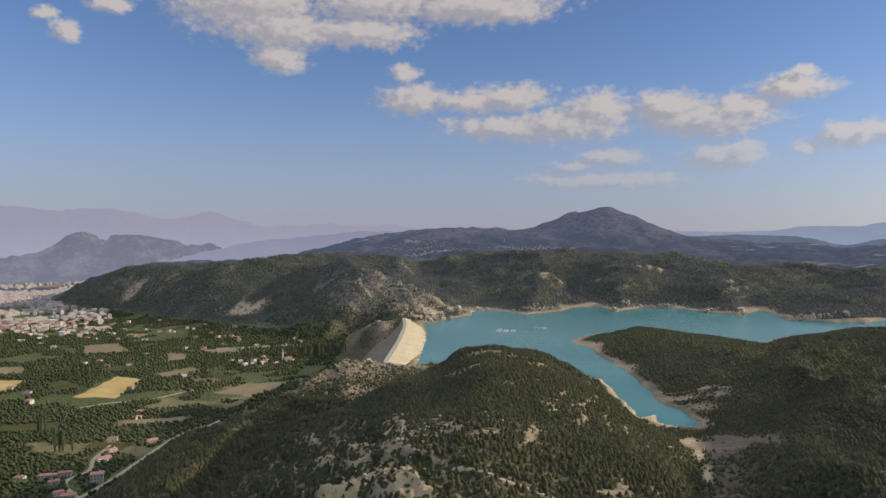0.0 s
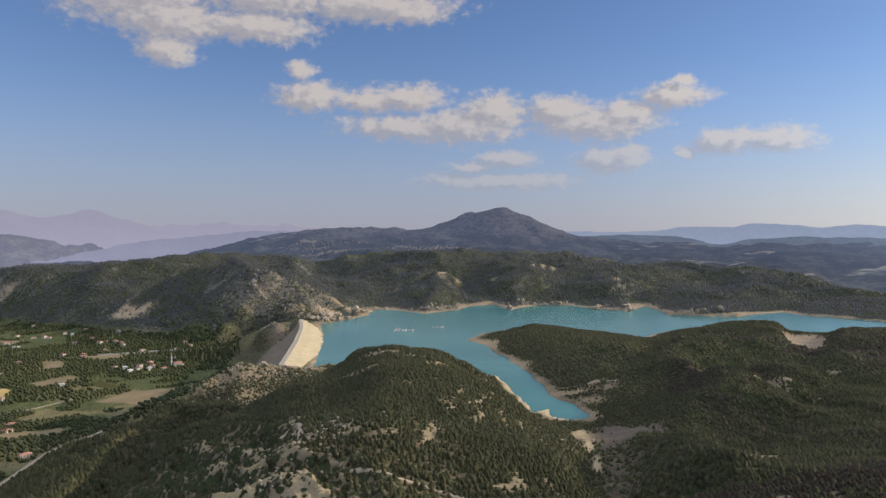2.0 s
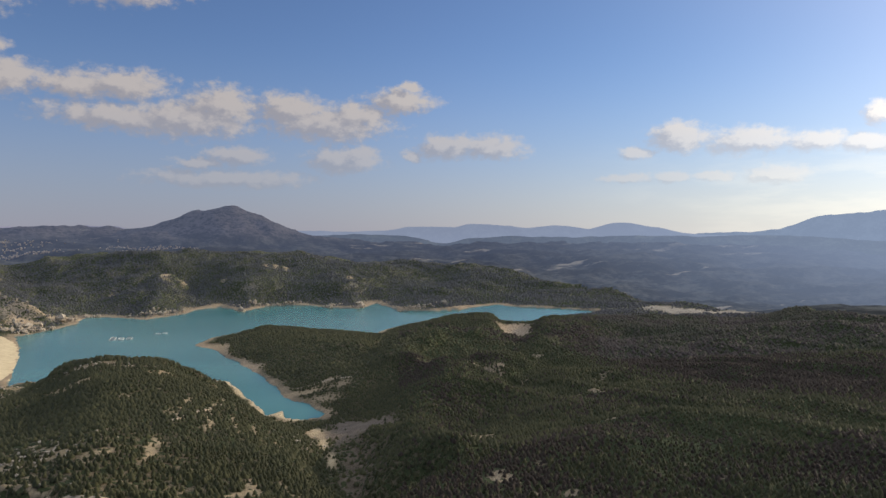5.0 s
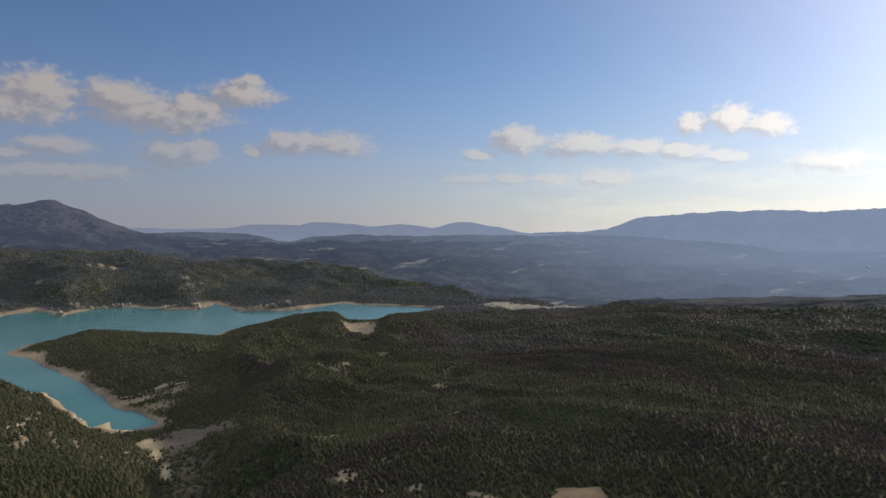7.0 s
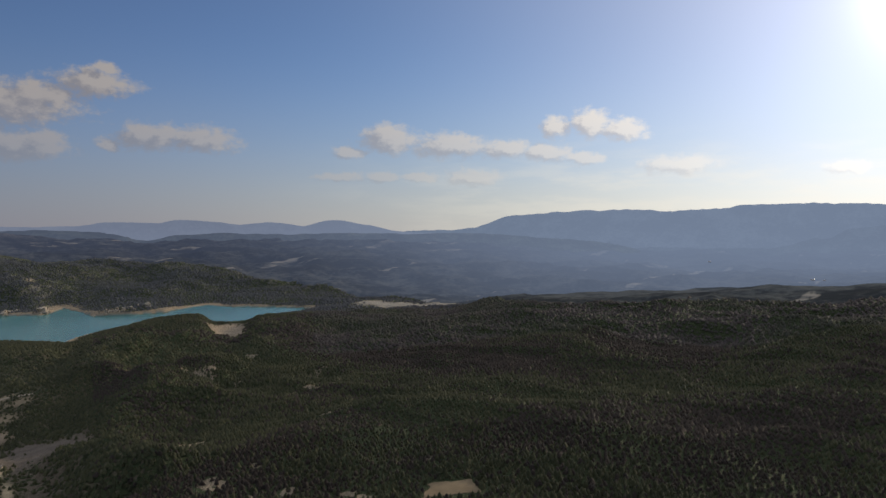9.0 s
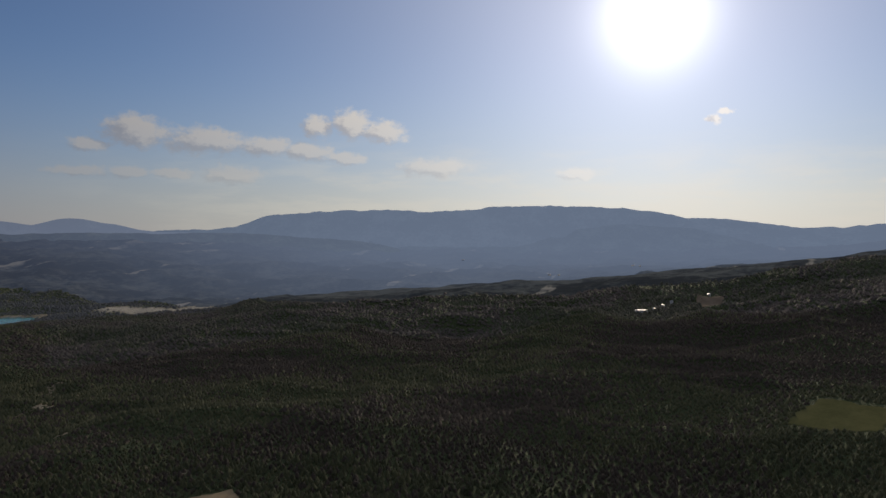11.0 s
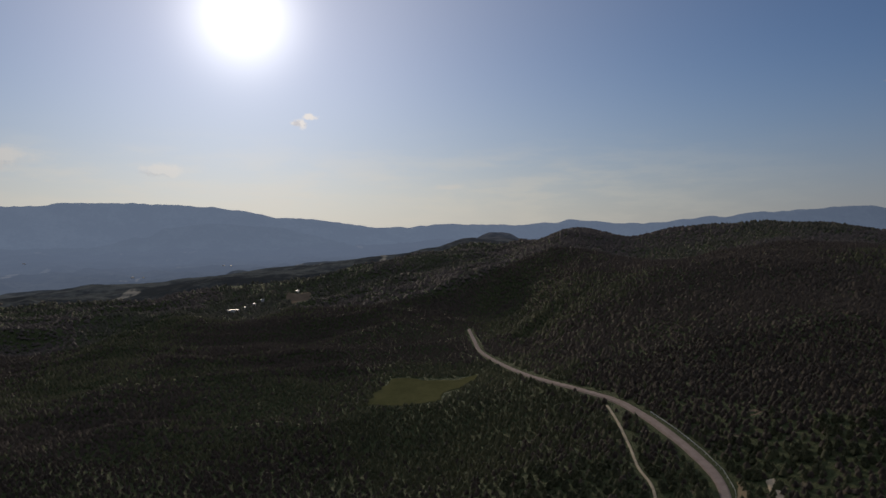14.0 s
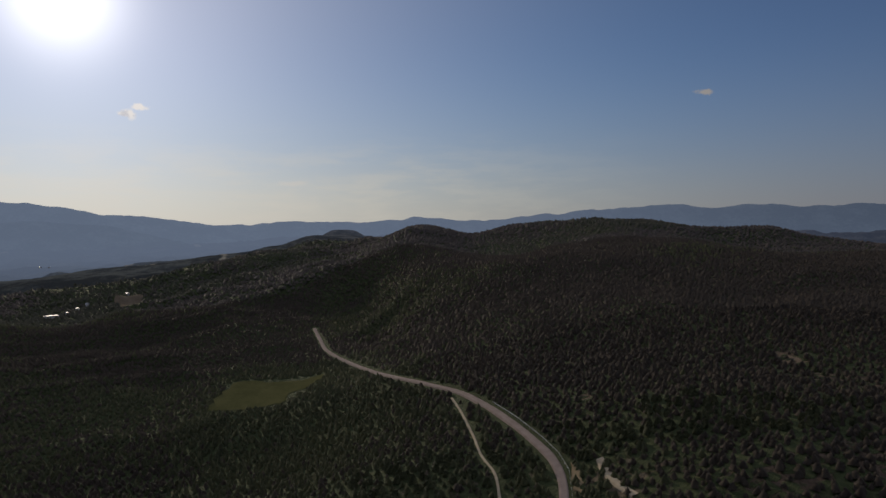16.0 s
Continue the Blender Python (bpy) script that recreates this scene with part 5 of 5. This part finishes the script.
def house(name, w, d, h, roof_mat, label, category="house", group="", rise=.32, storeys=0, wall_mat=None):
    """A plastered house with a hipped or flat roof; storeys > 0 adds windows, a door and a chimney."""
    home = tagged(new(name), label, category, group)
    bm = bmesh.new()
    box(bm, -w / 2, -d / 2, -1.5, w / 2, d / 2, h)
    wall = part("wall", bm, wall_mat or PLASTER, home)
    bm = bmesh.new()
    e = .45
    if rise:
        top = h + rise * d / 2 + .25
        lo = [bm.verts.new(p) for p in ((-w / 2 - e, -d / 2 - e, h), (w / 2 + e, -d / 2 - e, h), (w / 2 + e, d / 2 + e, h), (-w / 2 - e, d / 2 + e, h))]
        mid = [bm.verts.new((v.co.x, v.co.y, h + .22)) for v in lo]
        ridge = [bm.verts.new((-max(w - d, .8) / 2, 0, top)), bm.verts.new((max(w - d, .8) / 2, 0, top))]
        bm.faces.new(lo[::-1])
        for k in range(4):
            bm.faces.new((lo[k], lo[(k + 1) % 4], mid[(k + 1) % 4], mid[k]))
        bm.faces.new((mid[0], mid[1], ridge[1], ridge[0]))
        bm.faces.new((mid[1], mid[2], ridge[1]))
        bm.faces.new((mid[2], mid[3], ridge[0], ridge[1]))
        bm.faces.new((mid[3], mid[0], ridge[0]))
    else:
        box(bm, -w / 2 - .3, -d / 2 - .3, h, w / 2 + .3, d / 2 + .3, h + .5)
    roof = part("roof", bm, roof_mat, home)
    if storeys:
        for s in range(storeys):
            z = 1.0 + s * 2.9
            for k in range(max(2, int(w // 3))):
                x = (k + .5) / max(2, int(w // 3)) * w - w / 2
                for side in (-1, 1):
                    bm = bmesh.new()
                    box(bm, x - .55, side * d / 2 - .05, z, x + .55, side * d / 2 + .05, z + 1.3)
                    part("window", bm, GLASS, home)
        bm = bmesh.new()
        box(bm, w * .1 - .5, -d / 2 - .07, -.3, w * .1 + .5, -d / 2 + .04, 2.0)
        part("door", bm, WOOD, home)
        bm = bmesh.new()
        box(bm, w * .2 - .35, -.35, h, w * .2 + .35, .35, h + rise * d / 2 + 1.1)
        part("chimney", bm, PLASTER, roof)
    return home


def stand(thing, x, y, turn):
    thing.matrix_basis = pose(x, y, float(ground_at(x, y)), 0, 0, turn)
    return thing


FARMS = [(-345, 702, 12, 10, 9.2, 20), (-402, 716, 17, 7, 3.4, 8), (-388, 723, 12, 7, 3.6, 12), (-386, 698, 10, 7, 3.4, 25), (-377, 804, 9, 7, 3.3, 40), (-372, 773, 14, 8, 3.6, 35),
         (-398, 849, 11, 8, 3.6, 15), (-348, 844, 12, 8, 3.4, 30), (-427, 710, 10, 7, 3.2, 5), (-352, 660, 13, 8, 3.4, 15), (-365, 668, 9, 7, 3.2, 30)]
for x, y, w, d, h, turn in FARMS:
    tall = h > 5
    stand(house("farmhouse", w, d, h, TILE, "three-storey cream farmhouse with a red tiled roof" if tall else "low farmhouse with a red tiled roof among trees", group="farmhouses below the pine slope", storeys=3 if tall else 1), x, y, turn)

MODELS = [house("house", 10, 8, 5.6, TILE, "small plastered house with a red tiled roof", group="houses of the valley"),
          house("house", 11, 8, 3.4, TILE, "low plastered house with a red tiled roof", group="houses of the valley"),
          house("house", 8, 8, 5.6, GREYROOF, "white house with a flat grey roof", group="houses of the valley", rise=0),
          house("house", 15, 7, 3.6, GREYROOF, "long white farm shed with a pale roof", group="houses of the valley", rise=.25),
          house("apartment_house", 13, 11, 10, TILE, "cream apartment block with a red roof", "apartments", "blocks of the town"),
          house("apartment_house", 13, 12, 12, GREYROOF, "white apartment block with a flat roof", "apartments", "blocks of the town", 0)]
used = set()


def settle(model, x, y, turn):
    m = pose(x, y, float(ground_at(x, y)), 0, 0, turn)
    if model not in used:
        used.add(model)
        MODELS[model].matrix_basis = m
    else:
        copy_thing(MODELS[model], m)


def hamlets():
    """Houses strewn over the valley in loose groups."""
    groups = [(-330, 1360, 8, 60), (-365, 1395, 12, 60), (-560, 1480, 9, 70), (-640, 1330, 6, 90), (-520, 1650, 10, 80), (-380, 1640, 6, 70), (-790, 1760, 16, 120), (-640, 1830, 12, 100), (-900, 1950, 20, 140),
              (-700, 1110, 4, 90), (-480, 1170, 6, 70), (-610, 1020, 4, 60), (-450, 960, 4, 50), (-540, 1950, 8, 110), (-1010, 1700, 16, 120), (-960, 1500, 10, 120)]
    for gx_, gy_, n, spread in groups:
        for _ in range(int(n * .7)):
            x, y = gx_ + RNG.normal() * spread * .6, gy_ + RNG.normal() * spread * .6
            if float(field_at(valley, x, y)) > .6 and not bool(on_field(x, y)):
                settle(int(RNG.choice([0, 1, 2, 3], p=[.35, .35, .18, .12])), x, y, RNG.uniform(0, 180))


def town():
    """The town on the plain: the near quarter house by house, the rest as one mass."""
    far_v, far_f, roof_v, roof_f = [], [], [], []
    count = 0
    sites = np.stack([1950 + 2400 * RNG.beta(1.0, 1.5, 6500), -35 + 10.0 * RNG.beta(1.2, 1.5, 6500)], -1)
    for r, b in sites[np.argsort(sites[:, 0])]:
        x, y = r * math.sin(radians(b)), r * math.cos(radians(b))
        dense = smooth(1900, 2800, r) ** .7 * (.46 + .75 * lattice(np.float64(x), np.float64(y), 230, 5))
        if RNG.rand() > dense or float(field_at(valley, x, y)) < .7:
            continue
        turn = 30 + RNG.choice([0, 90]) + RNG.normal() * 8
        if count < 300:
            count += 1
            settle(int(RNG.choice([0, 2, 4, 5, 1], p=[.46, .18, .09, .03, .24])), x, y, turn)
            continue
        w, d, h = RNG.uniform(9, 17), RNG.uniform(8, 13), RNG.choice([4, 7, 10, 14])
        z, c, s = float(ground_at(x, y)), math.cos(radians(turn)), math.sin(radians(turn))
        ring = [(x + u * c - v * s, y + u * s + v * c) for u, v in ((-w / 2, -d / 2), (w / 2, -d / 2), (w / 2, d / 2), (-w / 2, d / 2))]
        o = len(far_v)
        far_v += [(*p, z - 2) for p in ring] + [(*p, z + h) for p in ring]
        far_f += [(o, o + 1, o + 5, o + 4), (o + 1, o + 2, o + 6, o + 5), (o + 2, o + 3, o + 7, o + 6), (o + 3, o, o + 4, o + 7)]
        o = len(roof_v)
        roof_v += [(*p, z + h) for p in ring] + [(x, y, z + h + 2.6)]
        roof_f += [(o, o + 1, o + 4), (o + 1, o + 2, o + 4), (o + 2, o + 3, o + 4), (o + 3, o, o + 4)]
    mass = tagged(new("town"), "dense mass of pale town houses with red roofs", "town", kind="stuff")
    for n, v, f, m in (("walls", far_v, far_f, PLASTER), ("roofs", roof_v, roof_f, FAR_ROOF)):
        new(n, mesh_from(n, v, f, m, False)).parent = mass


hamlets()
town()


def canal():
    """A long white wall beside the canal road."""
    wall = tagged(new("canal_wall"), "long white concrete canal wall among orchards", "wall")
    pts = [(-500, 1556), (-455, 1566), (-420, 1579), (-375, 1588), (-330, 1598)]
    for (ax, ay), (bx, by) in zip(pts, pts[1:]):
        long = math.hypot(bx - ax, by - ay)
        at = pose(ax, ay, float(ground_at(ax, ay)), 0, 0, math.degrees(math.atan2(by - ay, bx - ax)))
        bm = bmesh.new()
        box(bm, .05, -.6, -1, long - .05, .6, 2.6)
        part("panel", bm, GREYROOF, wall, at=at)
        bm = bmesh.new()
        box(bm, 0, -.8, 2.6, long, .8, 2.9)
        part("coping", bm, CONCRETE, wall, at=at)


canal()


def village():
    """Far village on the slope beyond the saddle."""
    v, f = [], []
    for _ in range(1500):
        b, r = RNG.uniform(-4.2, 14), RNG.uniform(3150, 3800)
        x, y = r * math.sin(radians(b)), r * math.cos(radians(b))
        if RNG.rand() > .35 + .9 * lattice(np.float64(x), np.float64(y), 200, 15) - .02 * max(b, 0) * 2:
            continue
        z, w, h = float(ground_at(x, y)), RNG.uniform(2.0, 3.6), RNG.uniform(2.5, 4.2)
        o = len(v)
        v += [(x + u * w, y + t * w, z + k) for k in (-2, h) for u, t in ((-1, -1), (1, -1), (1, 1), (-1, 1))] + [(x, y, z + h + 1.8)]
        f += [(o, o + 1, o + 5), (o, o + 5, o + 4), (o + 1, o + 2, o + 6), (o + 1, o + 6, o + 5), (o + 3, o, o + 4), (o + 3, o + 4, o + 7), (o + 4, o + 5, o + 8), (o + 5, o + 6, o + 8), (o + 6, o + 7, o + 8), (o + 7, o + 4, o + 8)]
    tagged(new("village", mesh_from("village", v, f, grainy("village_walls", (.27, .225, .19), (.45, .39, .33), .3), False)), "far pale village scattered over a stony slope", "village", kind="stuff")


village()
orchards(560, 1150, 4.8, BUSHY, 4.2, "dense orchards and gardens on the valley floor", -.8)
orchards(1150, 2500, 6.6, ORCHARD, 4.8, "orchards, hedges and tree rows across the valley", -.42)


def poplars():
    """Tall slim poplars in short rows."""
    model = None
    rows = [(-440, 800, 4, 5), (-505, 880, 3, 4), (-330, 1470, 12, 7), (-300, 1440, 9, 7), (-370, 1540, 9, 8), (-560, 1720, 7, 8), (-240, 1480, 7, 6), (-650, 1240, 5, 8), (-430, 1280, 5, 7), (-700, 1560, 6, 9)]
    for x0, y0, n, gap in rows:
        a = RNG.uniform(-.4, .4)
        for k in range(n):
            x, y = x0 + k * gap * math.cos(a) + RNG.normal(), y0 + k * gap * math.sin(a) + RNG.normal()
            m = pose(x, y, float(ground_at(x, y)) - .2, 0, 0, RNG.uniform(0, 360)) @ Matrix.Diagonal((1, 1, RNG.uniform(1.25, 1.9), 1))
            if model is None:
                model = tagged(new("poplar"), "tall slim poplar among orchards", "tree", "poplars of the valley")
                bm = bmesh.new()
                bmesh.ops.create_cone(bm, cap_ends=True, segments=6, radius1=.28, radius2=.1, depth=8, matrix=Matrix.Translation((0, 0, 4)))
                part("trunk", bm, BARK, model)
                v, f = tuft_tree(70, RNG, 7, 4)
                bm = bmesh.new()
                vs = [bm.verts.new((p[0] * 4.2 * (1 if p[2] > .35 else .7), p[1] * 4.2 * (1 if p[2] > .35 else .7), 1 + max(p[2], 0) ** .9 * 18)) for p in v]
                for t in f:
                    bm.faces.new([vs[i] for i in t])
                part("crown", bm, POPLAR, model)
                model.matrix_basis = m
            else:
                copy_thing(model, m).matrix_basis = m


poplars()


def mosque():
    hall = house("mosque", 14, 14, 7, TILE, "small mosque with a red roof beside its minaret", "mosque")
    stand(hall, -306, 1396, 20)
    tower = tagged(new("minaret"), "slender white minaret with a pointed cap", "minaret")
    for n, z0, z1, r0, r1, m in (("shaft", -1, 17, 1.4, 1.15, GREYROOF), ("balcony", 17, 18, 1.9, 1.9, GREYROOF), ("lantern", 18, 22, .95, .9, GREYROOF), ("cap", 22, 27, 1.0, .05, GREYROOF)):
        bm = bmesh.new()
        bmesh.ops.create_cone(bm, cap_ends=True, segments=12, radius1=r0, radius2=r1, depth=z1 - z0, matrix=Matrix.Translation((0, 0, (z0 + z1) / 2)))
        part(n, bm, m, tower)
    stand(tower, -316, 1392, 0)


mosque()


def fish_cages():
    """Floating net pens on the lake."""
    float_grey = grainy("pen_float", (.38, .37, .33), (.55, .54, .5), .6)
    first = None
    for k in range(9):
        x, y = (118 + (k % 3) * 15 + (k // 3) * 3, 1500 + (k // 3) * 16) if k < 7 else (208 + (k - 7) * 13, 1553)
        if first is None:
            first = tagged(new("fish_pen"), "round floating fish pen with a pale rail", "fish pen", "fish pens on the lake")
            for n, big, thin, z in (("float", 5.2, .55, .25), ("rail", 5.0, .22, 1.3)):
                bm = bmesh.new()
                ring = [[bm.verts.new(((big + thin * math.cos(b)) * math.cos(a), (big + thin * math.cos(b)) * math.sin(a), z + thin * math.sin(b))) for b in np.linspace(0, 6.283, 7)[:-1]] for a in np.linspace(0, 6.283, 25)[:-1]]
                for i in range(24):
                    for j in range(6):
                        bm.faces.new((ring[i][j], ring[(i + 1) % 24][j], ring[(i + 1) % 24][(j + 1) % 6], ring[i][(j + 1) % 6]))
                part(n, bm, float_grey, first)
            first.matrix_basis = pose(x, y, 0)
        else:
            copy_thing(first, pose(x, y, 0))


fish_cages()


def roadside():
    """Buildings and parked cars by the far end of the wood that catch the light."""
    tin = grainy("tin_roof", (.30, .27, .26), (.42, .38, .36), .3, rough=.5, spec=.5)
    for x, y, w, d, h, turn in ((1055, 53, 17, 6, 4, 115), (1076, 36, 6, 4, 3.4, 10), (1100, 24, 6, 4, 3.4, 10), (1121, 12, 7, 4, 4, 0), (1158, -42, 9, 5, 4, 0)):
        stand(house("shed", w, d, h, tin, "long shed with a shiny metal roof in the wood", "shed", "sheds at the wood's edge", rise=.22), x, y, turn)
    for x, y, w, turn in ((2813, 496, 14, 100), (2838, 462, 9, 80), (3127, 193, 12, 95), (3092, 160, 8, 85), (3466, 1056, 14, 110)):
        stand(house("farm_shed", w, 8, 4, tin, "pale farm shed on the hazy plain", "shed", "sheds on the plain", rise=.2), x, y, turn)


roadside()


def guard_rail():
    """Steel rail on posts along the outer side of the bend."""
    steel = grainy("galvanised_steel", (.42, .43, .44), (.55, .56, .57), .8, rough=.4, spec=.6)
    pts = np.array(ROAD[6:12], float)
    s = np.append(0, np.cumsum(np.hypot(*np.diff(pts, axis=0).T)))
    q = np.arange(0, s[-1], 2.0)
    xy = np.stack([np.interp(q, s, pts[:, c]) for c in (0, 1)], -1)
    t = np.gradient(xy, axis=0)
    t /= np.linalg.norm(t, axis=1)[:, None]
    xy = xy - np.stack([t[:, 1], -t[:, 0]], -1) * 3.4
    z = ground_at(*xy.T) + .35
    rail = tagged(new("guard_rail"), "grey steel guard rail along the bend of the road", "guard rail")
    strip("beam", [np.column_stack([xy, z + h]) for h in (.45, .6, .75)], steel, rail)
    for k in range(0, len(q), 2):
        bm = bmesh.new()
        box(bm, xy[k, 0] - .06, xy[k, 1] - .06, z[k] - .6, xy[k, 0] + .06, xy[k, 1] + .06, z[k] + .7)
        part("post", bm, steel, rail)


guard_rail()
